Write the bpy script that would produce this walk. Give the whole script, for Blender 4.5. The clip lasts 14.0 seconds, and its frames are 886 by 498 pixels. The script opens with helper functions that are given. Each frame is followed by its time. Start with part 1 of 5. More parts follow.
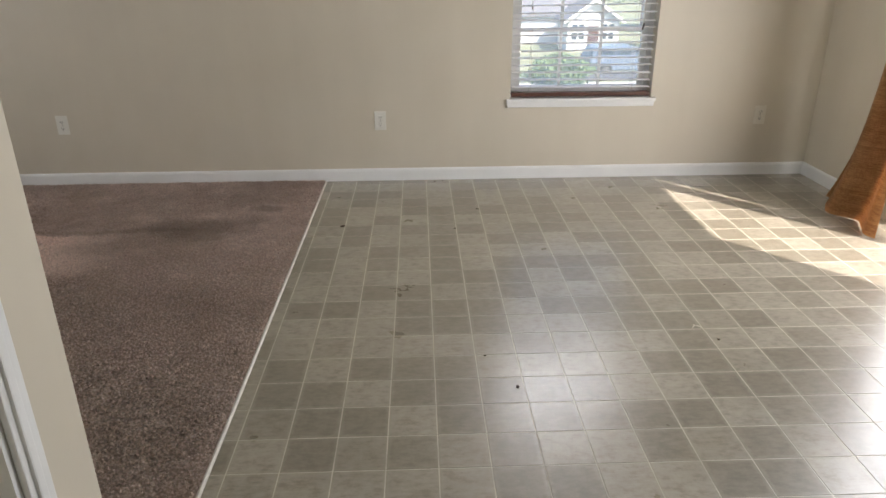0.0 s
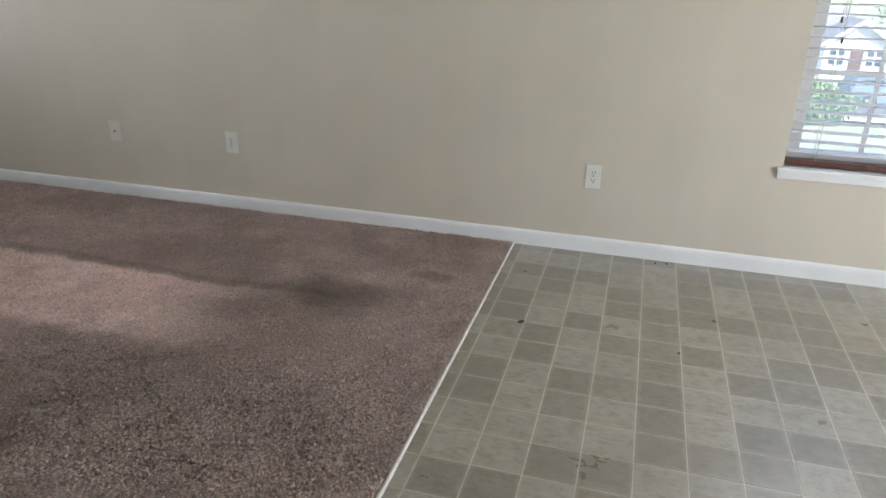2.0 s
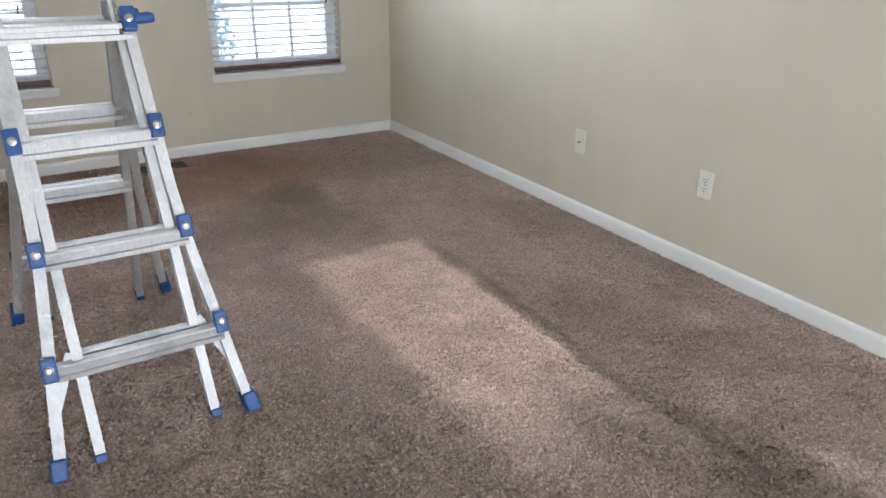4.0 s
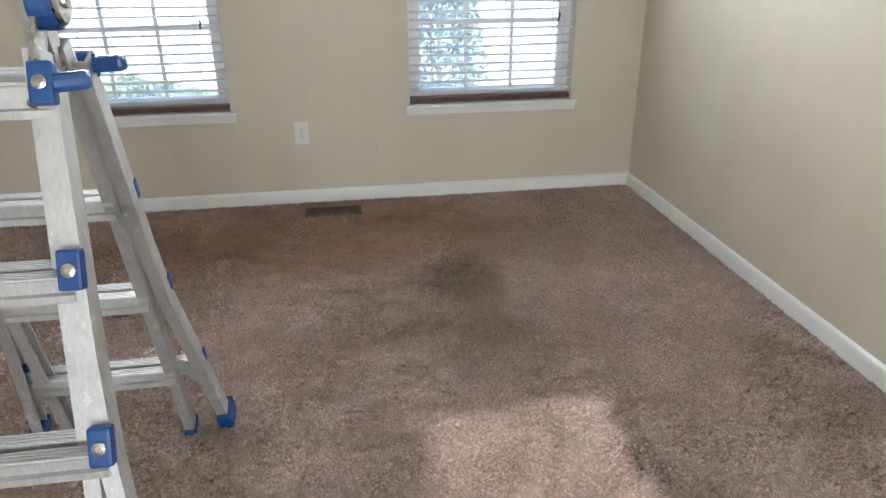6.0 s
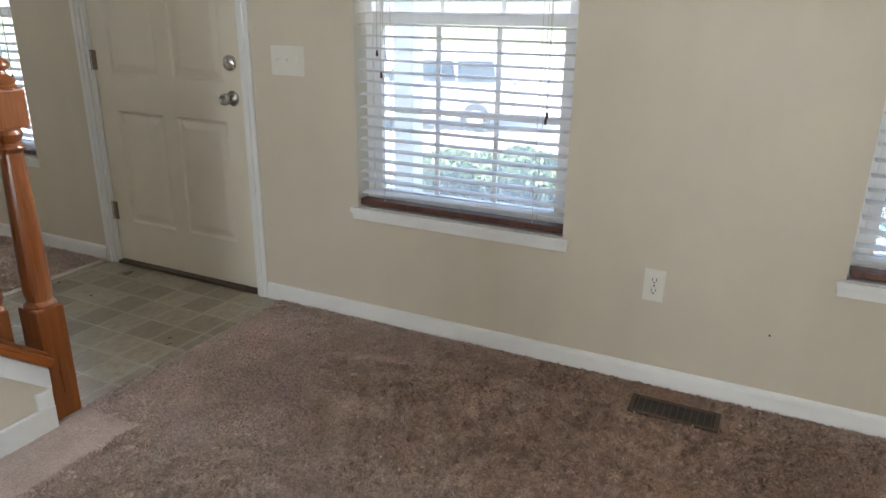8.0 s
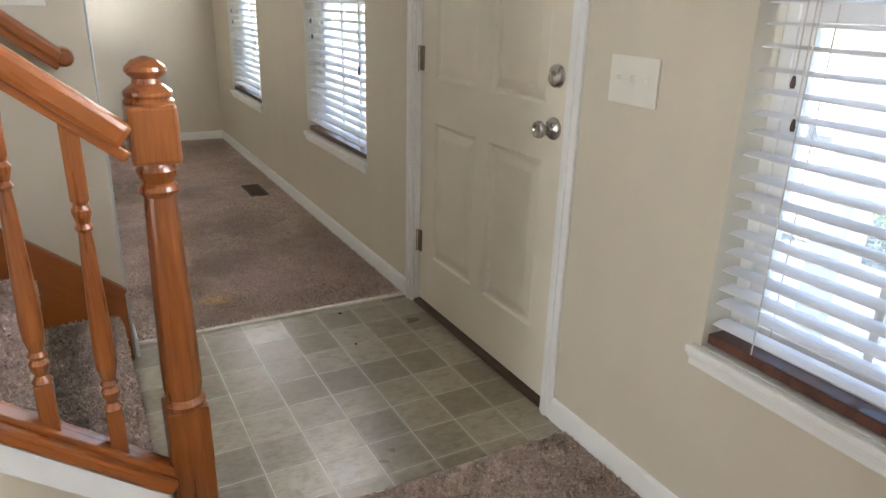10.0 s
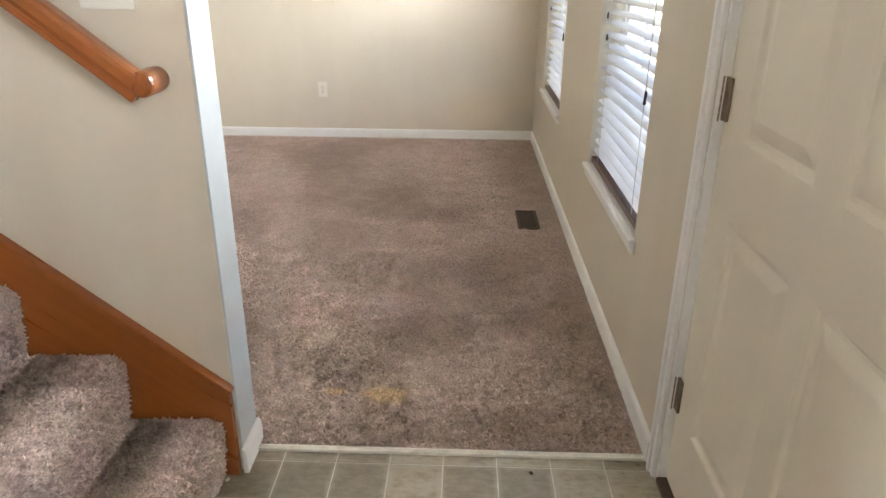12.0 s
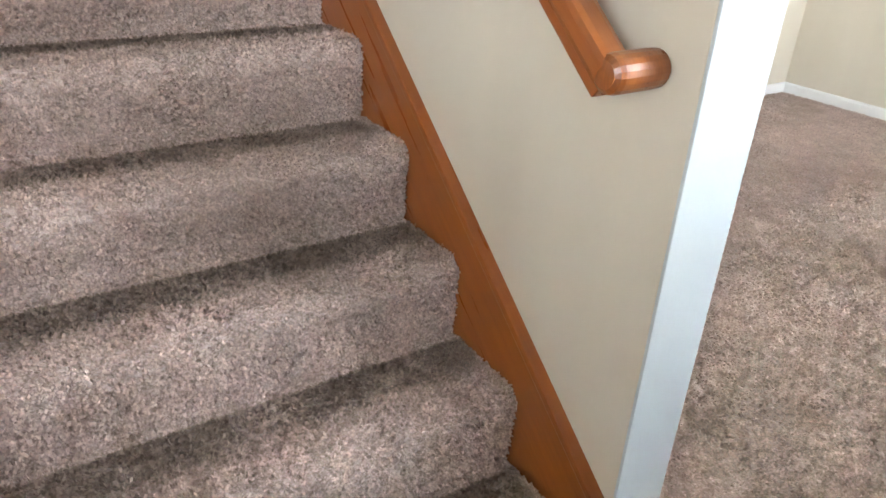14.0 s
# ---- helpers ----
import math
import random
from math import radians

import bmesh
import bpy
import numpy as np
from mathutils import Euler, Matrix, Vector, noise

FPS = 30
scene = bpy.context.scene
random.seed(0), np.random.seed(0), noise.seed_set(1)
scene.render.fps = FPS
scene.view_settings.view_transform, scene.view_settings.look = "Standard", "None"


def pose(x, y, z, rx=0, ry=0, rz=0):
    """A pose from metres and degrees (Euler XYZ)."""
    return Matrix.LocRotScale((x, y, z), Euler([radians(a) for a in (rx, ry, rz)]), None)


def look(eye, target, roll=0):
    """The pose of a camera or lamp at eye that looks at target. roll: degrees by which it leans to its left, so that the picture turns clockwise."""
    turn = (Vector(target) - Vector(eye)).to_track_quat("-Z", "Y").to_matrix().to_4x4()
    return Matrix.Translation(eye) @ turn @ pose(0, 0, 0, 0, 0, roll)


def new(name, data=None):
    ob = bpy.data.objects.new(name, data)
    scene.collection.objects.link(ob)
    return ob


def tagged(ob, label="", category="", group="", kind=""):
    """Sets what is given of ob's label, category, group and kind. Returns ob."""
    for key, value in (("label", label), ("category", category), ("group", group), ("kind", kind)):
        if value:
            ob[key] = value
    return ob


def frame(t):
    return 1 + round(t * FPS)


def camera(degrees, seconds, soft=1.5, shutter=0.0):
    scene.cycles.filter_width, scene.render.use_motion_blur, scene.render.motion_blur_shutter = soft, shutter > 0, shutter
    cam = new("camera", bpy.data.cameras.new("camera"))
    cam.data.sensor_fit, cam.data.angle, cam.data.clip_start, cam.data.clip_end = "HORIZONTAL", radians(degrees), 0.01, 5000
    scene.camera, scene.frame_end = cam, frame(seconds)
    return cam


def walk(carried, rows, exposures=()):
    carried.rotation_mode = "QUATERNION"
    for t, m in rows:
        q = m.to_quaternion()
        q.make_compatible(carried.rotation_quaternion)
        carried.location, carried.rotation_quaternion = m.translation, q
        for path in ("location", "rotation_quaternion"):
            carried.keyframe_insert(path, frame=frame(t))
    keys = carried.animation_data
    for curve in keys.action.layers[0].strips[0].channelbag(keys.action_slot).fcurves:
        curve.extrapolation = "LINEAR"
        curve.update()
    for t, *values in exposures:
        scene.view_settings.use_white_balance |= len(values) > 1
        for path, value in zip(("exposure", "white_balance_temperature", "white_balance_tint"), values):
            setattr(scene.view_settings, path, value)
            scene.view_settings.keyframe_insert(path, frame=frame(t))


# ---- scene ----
cam = camera(65.7, 14.0)
PATH = [
    (0, (-0.04, 1.254, 1.299), (0.021, 3.097, 0.523), -0.4),
    (0.5, (-0.073, 1.536, 1.302), (-0.054, 3.406, 0.592), -0.2),
    (1, (-0.106, 1.786, 1.304), (-0.171, 3.667, 0.628), -1.4),
    (1.5, (-0.084, 2.046, 1.291), (-0.436, 3.882, 0.582), -0.4),
    (2, (-0.108, 2.283, 1.288), (-0.611, 4.063, 0.528), 1.1),
    (2.5, (-0.203, 2.529, 1.296), (-0.905, 4.227, 0.508), 0.5),
    (3, (-0.28, 2.758, 1.284), (-1.399, 4.198, 0.462), 0.9),
    (3.5, (-0.365, 2.972, 1.277), (-1.791, 4.111, 0.46), 1.1),
    (3.7, (-0.423, 3.051, 1.273), (-1.908, 4.114, 0.46), 0.9),
    (5.8, (-1.337, 3.83, 1.276), (-3.119, 4.206, 0.449), 0.0),
    (6, (-1.46, 3.896, 1.268), (-3.268, 4.169, 0.456), -0.4),
    (6.2, (-1.572, 3.933, 1.269), (-3.405, 4.115, 0.482), -0.2),
    (6.5, (-1.744, 3.999, 1.292), (-3.598, 3.971, 0.543), -0.4),
    (7, (-2.078, 3.99, 1.285), (-3.958, 3.81, 0.627), 0.2),
    (7.5, (-2.405, 4.007, 1.248), (-4.254, 3.559, 0.63), -0.8),
    (8, (-2.686, 4.006, 1.266), (-4.388, 3.18, 0.618), 0.8),
    (8.5, (-2.996, 3.879, 1.261), (-4.593, 2.889, 0.575), 1.0),
    (9, (-3.298, 3.751, 1.252), (-4.729, 2.536, 0.562), -0.0),
    (9.2, (-3.392, 3.706, 1.253), (-4.73, 2.384, 0.574), 0.3),
    (11.3, (-4.291, 2.825, 1.285), (-4.63, 0.997, 0.548), 0.0),
    (11.5, (-4.343, 2.714, 1.296), (-4.627, 0.877, 0.558), -0.45),
    (12, (-4.457, 2.488, 1.295), (-4.402, 0.641, 0.531), 0.5),
    (12.5, (-4.524, 2.347, 1.289), (-4.008, 0.606, 0.451), 1.2),
    (13, (-4.483, 2.17, 1.258), (-3.714, 0.568, 0.341), 2.7),
    (13.5, (-4.439, 1.962, 1.259), (-3.336, 0.574, 0.333), 1.7),
    (14, (-4.431, 1.727, 1.279), (-2.946, 0.784, 0.328), 2.2),
]
EXPOSURES = [(0, 1.43, 6700, 15), (1.0, 1.33, 6300, 14), (1.5, 1.45, 6100, 13), (2.0, 1.7, 6100, 13), (2.5, 1.83, 6000, 12), (3.2, 2.25, 5950, 12), (6.0, 2.43, 6300, 11), (7.0, 2.38, 6250, 11), (9.2, 2.53, 6500, 12), (11.3, 3.15, 6700, 15), (12.5, 3.23, 6850, 15), (13.5, 3.33, 6600, 13), (14.0, 3.42, 6400, 12)]
walk(cam, [(t, look(eye, target, roll)) for t, eye, target, roll in PATH], EXPOSURES)

# ---- world, sun and exposure ----
SUN_FROM = Vector((0.646, -0.763, 0.0))
SUN_ELEV = radians(48.3)
world = bpy.data.worlds.new("world")
scene.world = world
world.use_nodes = True
wt = world.node_tree
wt.nodes.clear()
sky = wt.nodes.new("ShaderNodeTexSky")
sky.sky_type = "NISHITA"
sky.sun_disc = False
sky.sun_elevation = SUN_ELEV
sky.sun_rotation = math.atan2(SUN_FROM.x, SUN_FROM.y)
sky.air_density, sky.dust_density, sky.ozone_density = 1.0, 2.0, 1.0
bg = wt.nodes.new("ShaderNodeBackground")
bg.inputs["Strength"].default_value = 0.15
wo = wt.nodes.new("ShaderNodeOutputWorld")
wt.links.new(sky.outputs[0], bg.inputs[0])
wt.links.new(bg.outputs[0], wo.inputs[0])

sun_data = bpy.data.lights.new("sun", "SUN")
sun_data.energy, sun_data.angle, sun_data.color = 5.0, radians(0.53), (1.0, 0.95, 0.87)
sun = new("sun", sun_data)
sun_dir = Vector((SUN_FROM.x * math.cos(SUN_ELEV), SUN_FROM.y * math.cos(SUN_ELEV), math.sin(SUN_ELEV)))
sun.matrix_world = look(sun_dir * 30, (0, 0, 0))


# skylight entering by the upper halves of the windows and the whole patio door
for lx, ly, lz, ax, wid, tall, watts in ((-5.080, 4.695, 1.70, -90, 0.84, 0.46, 11.0), (-5.080, 2.926, 1.70, -90, 0.84, 0.46, 8.5), (-5.080, 0.012, 1.70, -90, 0.84, 0.46, 10.5), (-5.080, -1.918, 1.70, -90, 0.84, 0.46, 11.5),
                                         (0.96, 5.580, 1.70, 180, 0.84, 0.46, 7.5), (2.47, 3.72, 1.05, 90, 1.4, 1.85, 18.0)):
    ld = bpy.data.lights.new("skylight", "AREA")
    ld.shape, ld.size, ld.size_y, ld.energy, ld.color = "RECTANGLE", wid, tall, watts, (0.93, 0.97, 1.0)
    new("skylight", ld).matrix_world = pose(lx, ly, lz, 0, 0, ax) @ pose(0, 0, 0, 88, 0, 0)


# ---- node helpers ----
class Net:
    """A small wrapper for writing node materials."""

    def __init__(self, name):
        self.m = bpy.data.materials.new(name)
        self.m.use_nodes = True
        self.t = self.m.node_tree
        self.t.nodes.clear()
        self.out = self.t.nodes.new("ShaderNodeOutputMaterial")
        self.b = self.t.nodes.new("ShaderNodeBsdfPrincipled")
        self.t.links.new(self.b.outputs[0], self.out.inputs[0])

    def put(self, sock, v):
        if isinstance(v, bpy.types.NodeSocket):
            self.t.links.new(v, sock)
        elif isinstance(v, tuple) and len(v) == 3 and sock.type == "RGBA":
            sock.default_value = (*v, 1)
        else:
            sock.default_value = v

    def math(self, op, a, b=0.0, clamp=False):
        n = self.t.nodes.new("ShaderNodeMath")
        n.operation, n.use_clamp = op, clamp
        self.put(n.inputs[0], a)
        self.put(n.inputs[1], b)
        return n.outputs[0]

    def vmath(self, op, a, b=(0, 0, 0)):
        n = self.t.nodes.new("ShaderNodeVectorMath")
        n.operation = op
        self.put(n.inputs[0], a)
        self.put(n.inputs[1], b)
        return n.outputs["Value"] if op in ("LENGTH", "DISTANCE", "DOT_PRODUCT") else n.outputs[0]

    def pos(self):
        return self.t.nodes.new("ShaderNodeNewGeometry").outputs["Position"]

    def obj(self):
        return self.t.nodes.new("ShaderNodeTexCoord").outputs["Object"]

    def rnd(self):
        return self.t.nodes.new("ShaderNodeObjectInfo").outputs["Random"]

    def island(self):
        return self.t.nodes.new("ShaderNodeNewGeometry").outputs["Random Per Island"]

    def noise(self, vec, scale, detail=2.0, rough=0.5, col=False):
        n = self.t.nodes.new("ShaderNodeTexNoise")
        self.put(n.inputs["Vector"], vec)
        n.inputs["Scale"].default_value, n.inputs["Detail"].default_value, n.inputs["Roughness"].default_value = scale, detail, rough
        return n.outputs["Color" if col else "Fac"]

    def span(self, v, a, b, c=0.0, d=1.0):
        n = self.t.nodes.new("ShaderNodeMapRange")
        self.put(n.inputs["Value"], v)
        for key, val in zip(("From Min", "From Max", "To Min", "To Max"), (a, b, c, d)):
            n.inputs[key].default_value = val
        return n.outputs[0]

    def smooth(self, v, a, b, c=0.0, d=1.0):
        n = self.t.nodes.new("ShaderNodeMapRange")
        n.interpolation_type = "SMOOTHSTEP"
        self.put(n.inputs["Value"], v)
        for key, val in zip(("From Min", "From Max", "To Min", "To Max"), (a, b, c, d)):
            n.inputs[key].default_value = val
        return n.outputs[0]

    def mix(self, f, a, b, mode="MIX"):
        n = self.t.nodes.new("ShaderNodeMix")
        n.data_type, n.blend_type = "RGBA", mode
        self.put(n.inputs[0], f)
        self.put(n.inputs[6], a)
        self.put(n.inputs[7], b)
        return n.outputs[2]

    def scaled(self, vec, x, y, z):
        return self.vmath("MULTIPLY", vec, (x, y, z))

    def bump(self, h, strength=0.3, dist=0.01):
        n = self.t.nodes.new("ShaderNodeBump")
        n.inputs["Strength"].default_value, n.inputs["Distance"].default_value = strength, dist
        self.put(n.inputs["Height"], h)
        self.t.links.new(n.outputs[0], self.b.inputs["Normal"])
        return self

    def set(self, **kw):
        for k, v in kw.items():
            self.put(self.b.inputs[k.replace("_", " ")], v)
        return self


def mat_plain(name, col, rough=0.5, metal=0.0, vary=0.08, scale=12.0, bump=0.05, fine=180.0):
    """A surface with slight mottling at two scales and a fine relief."""
    n = Net(name)
    p = n.obj()
    big, small = n.noise(p, scale, 3.0), n.noise(p, fine, 2.0)
    f = n.math("ADD", n.math("MULTIPLY", big, 0.7), n.math("MULTIPLY", small, 0.3))
    lo, hi = tuple(c * (1 - vary) for c in col), tuple(min(1, c * (1 + vary)) for c in col)
    n.set(Base_Color=n.mix(n.span(f, 0.3, 0.7), lo, hi), Metallic=metal, Roughness=n.span(big, 0.3, 0.7, rough * 0.9, min(1, rough * 1.12)))
    n.bump(small, bump, 0.002)
    return n.m


def mat_wall():
    """Cream eggshell wall paint with roller stipple and faint scuffs."""
    n = Net("wall_paint")
    p = n.pos()
    stipple = n.noise(p, 320.0, 2.0)
    blot = n.noise(p, 2.2, 4.0)
    streak = n.noise(n.scaled(p, 3.0, 3.0, 0.35), 2.0, 3.0)
    f = n.math("ADD", n.math("MULTIPLY", blot, 0.6), n.math("MULTIPLY", streak, 0.4))
    col = n.mix(n.span(f, 0.3, 0.7), (0.56, 0.51, 0.415), (0.62, 0.57, 0.47))
    scuff = n.smooth(n.noise(n.scaled(p, 1.0, 1.0, 4.0), 6.0, 5.0, 0.7), 0.68, 0.78)
    col = n.mix(n.math("MULTIPLY", scuff, 0.12), col, (0.42, 0.38, 0.31))
    n.set(Base_Color=col, Roughness=n.span(blot, 0.3, 0.7, 0.42, 0.55))
    n.bump(n.math("ADD", stipple, n.math("MULTIPLY", blot, 2.0)), 0.07, 0.002)
    return n.m


def mat_carpet(tufts=False):
    """Taupe cut pile with tuft speckle, traffic soil, stains, one paler patch and painted-in light and shade."""
    n = Net("carpet_tufts" if tufts else "carpet_pile")
    p = n.pos()
    warp = n.vmath("SUBTRACT", n.noise(p, 3.0, 3.0, 0.6, col=True), (0.5, 0.5, 0.5))
    flat = n.scaled(n.vmath("ADD", p, n.scaled(warp, 0.34, 0.34, 0.0)), 1, 1, 0)
    flat2 = n.scaled(n.vmath("ADD", p, n.scaled(warp, 0.16, 0.16, 0.0)), 1, 1, 0)
    tuft = n.noise(p, 170.0, 2.0, 0.7)
    clump = n.noise(p, 26.0, 3.0, 0.65)
    soil = n.noise(p, 1.5, 4.0, 0.6)
    col = n.mix(n.span(tuft, 0.34, 0.66), (0.28, 0.220, 0.193), (0.42, 0.334, 0.296))
    col = n.mix(n.math("MULTIPLY", n.span(clump, 0.40, 0.66), 0.1), col, (0.18, 0.138, 0.115))
    shag = n.noise(n.scaled(p, 1.0, 1.0, 1.0), 9.0, 4.0, 0.68)
    col = n.mix(n.math("MULTIPLY", n.smooth(shag, 0.43, 0.62), 0.14), col, (0.165, 0.127, 0.104))
    col = n.mix(n.math("MULTIPLY", n.span(shag, 0.46, 0.30), 0.3), col, (0.54, 0.445, 0.40))
    col = n.mix(n.math("MULTIPLY", n.smooth(soil, 0.40, 0.62), 0.40), col, (0.165, 0.124, 0.096))

    def spot(col, x, y, rx, ry, paint, amount, vec=flat, hard=0.35):
        q = n.vmath("MULTIPLY", n.vmath("SUBTRACT", vec, (x, y, 0.0)), (1 / rx, 1 / ry, 0.0))
        mask = n.smooth(n.vmath("LENGTH", q), hard, 1.0, 1.0, 0.0)
        return n.mix(n.math("MULTIPLY", mask, amount), col, paint)

    cleft = n.math("MULTIPLY", n.smooth(n.noise(n.scaled(p, 0.8, 1.25, 1.0), 24.0, 3.0, 0.6), 0.57, 0.68), n.smooth(n.noise(p, 2.1, 3.0), 0.38, 0.60, 0.2, 0.8))
    off_stair = n.smooth(n.vmath("DOT_PRODUCT", p, (0, 0, 1)), 0.015, 0.03, 1.0, 0.25)
    col = n.mix(n.math("MULTIPLY", n.math("MULTIPLY", cleft, off_stair), 0.06), col, (0.10, 0.078, 0.062))
    # matted, grittier pile along the way in from the dining floor
    worn = n.smooth(n.vmath("LENGTH", n.vmath("SUBTRACT", flat, (-1.2, 3.1, 0.0))), 0.5, 1.9, 1.0, 0.15)
    grit = n.math("MULTIPLY", n.smooth(n.noise(p, 105.0, 2.0, 0.6), 0.44, 0.53), n.math("MULTIPLY", worn, n.math("MULTIPLY", off_stair, 0.72)))
    col = n.mix(n.math("MULTIPLY", n.math("MULTIPLY", worn, off_stair), 0.35), col, (0.50, 0.40, 0.345))
    col = n.mix(n.math("MULTIPLY", grit, 0.7), col, (0.095, 0.070, 0.053))
    # a paler soft-edged rectangle of carpet
    sx = n.vmath("DOT_PRODUCT", flat2, (1, 0, 0))
    sy = n.vmath("DOT_PRODUCT", flat2, (0, 1, 0))
    mx = n.math("MULTIPLY", n.smooth(sx, -3.14, -3.06), n.smooth(sx, -1.95, -1.38, 1.0, 0.0))
    my = n.math("MULTIPLY", n.smooth(sy, 4.02, 4.12), n.smooth(sy, 4.58, 4.66, 1.0, 0.0))
    pale = n.math("MULTIPLY", n.math("MULTIPLY", mx, my), n.span(n.noise(p, 6.0, 4.0, 0.7), 0.35, 0.6, 0.34, 0.66))
    col = n.mix(pale, col, (0.62, 0.50, 0.45))
    # dragged seam line beside it
    line = n.math("MULTIPLY", n.smooth(n.math("ABSOLUTE", n.math("SUBTRACT", sy, 4.635)), 0.012, 0.05, 1.0, 0.0),
                  n.math("MULTIPLY", n.smooth(sx, -3.1, -2.9), n.smooth(sx, -1.3, -0.9, 1.0, 0.0)))
    col = n.mix(n.math("MULTIPLY", line, 0.4), col, (0.15, 0.115, 0.09))
    # brown zone under the front windows, their shade put into the carpet colour
    col = spot(col, -4.55, 3.75, 0.75, 1.5, (0.20, 0.115, 0.074), 0.62)
    dark = (0.105, 0.080, 0.058)
    for x, y, rx, ry, amount in ((-1.28, 4.62, 0.40, 0.22, 0.58), (-0.92, 4.97, 0.14, 0.08, 0.6), (-1.62, 4.42, 0.22, 0.12, 0.3), (-3.98, 4.36, 0.32, 0.18, 0.6), (-1.05, 4.75, 0.3, 0.12, 0.22), (-3.75, 4.25, 0.55, 0.42, 0.25),
                                 (-2.1, 3.7, 0.9, 0.35, 0.28), (-1.7, 2.95, 1.3, 0.65, 0.35), (-0.85, 2.9, 0.3, 0.6, 0.25), (-1.3, 3.75, 0.7, 0.4, 0.2), (-4.35, 2.45, 0.35, 0.2, 0.3), (-4.5, 2.9, 0.18, 0.3, 0.25), (-4.2, 3.3, 0.3, 0.5, 0.2),
                                 (-4.15, -0.35, 0.6, 0.3, 0.4), (-4.2, -1.15, 0.55, 0.25, 0.48), (-4.35, 0.22, 0.32, 0.24, 0.44), (-4.05, 0.45, 0.22, 0.15, 0.36), (-3.9, -1.4, 0.5, 0.3, 0.34), (-4.6, -0.2, 0.2, 0.5, 0.3), (-3.5, 0.2, 0.4, 0.5, 0.3)):
        col = spot(col, x, y, rx, ry, dark, amount * 0.72)
    # foot soil mid-tread on the stairs, deepened to paint in the treads' shade
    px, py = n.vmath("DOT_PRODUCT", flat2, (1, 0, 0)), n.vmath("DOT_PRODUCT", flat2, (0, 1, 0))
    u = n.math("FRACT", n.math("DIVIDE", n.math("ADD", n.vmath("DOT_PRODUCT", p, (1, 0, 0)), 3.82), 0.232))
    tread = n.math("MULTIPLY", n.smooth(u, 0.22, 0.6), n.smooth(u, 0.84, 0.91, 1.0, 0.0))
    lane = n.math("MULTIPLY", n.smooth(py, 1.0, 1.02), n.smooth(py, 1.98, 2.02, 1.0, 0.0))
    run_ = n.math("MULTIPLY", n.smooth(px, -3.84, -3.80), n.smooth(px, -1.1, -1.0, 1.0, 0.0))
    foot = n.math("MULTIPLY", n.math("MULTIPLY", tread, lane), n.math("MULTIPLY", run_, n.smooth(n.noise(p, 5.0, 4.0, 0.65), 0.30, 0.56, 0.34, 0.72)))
    # untrodden pile, painted paler still for the window light on the risers
    riser_light = n.math("MULTIPLY", n.math("MULTIPLY", lane, run_), n.math("SUBTRACT", 1.0, tread))
    col = n.mix(n.math("MULTIPLY", riser_light, 0.45), col, n.mix(n.span(tuft, 0.34, 0.66), (0.37, 0.305, 0.28), (0.56, 0.468, 0.428)))
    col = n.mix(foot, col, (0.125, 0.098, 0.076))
    for x, y, r in ((-4.21, 0.62, 0.075), (-4.05, 0.60, 0.03)):
        col = spot(col, x, y, r * 1.4, r, (0.46, 0.33, 0.16), 0.55, flat2)
    col = n.mix(1.0, col, n.mix(n.island(), (1.66, 1.72, 1.74), (2.00, 2.07, 2.09)) if tufts else (1.40, 1.44, 1.46), "MULTIPLY")
    n.set(Base_Color=col, Roughness=0.95, Specular_IOR_Level=0.15, Sheen_Weight=0.25, Sheen_Roughness=0.5)
    if tufts:
        thin = n.t.nodes.new("ShaderNodeBsdfTranslucent")
        n.put(thin.inputs["Color"], col)
        yarn = n.t.nodes.new("ShaderNodeMixShader")
        yarn.inputs[0].default_value = 0.5
        n.t.links.new(n.b.outputs[0], yarn.inputs[1])
        n.t.links.new(thin.outputs[0], yarn.inputs[2])
        n.t.links.new(yarn.outputs[0], n.out.inputs[0])
        return n.m
    n.bump(n.math("ADD", n.math("MULTIPLY", tuft, 0.6), n.math("ADD", clump, shag)), 0.6, 0.011)
    return n.m


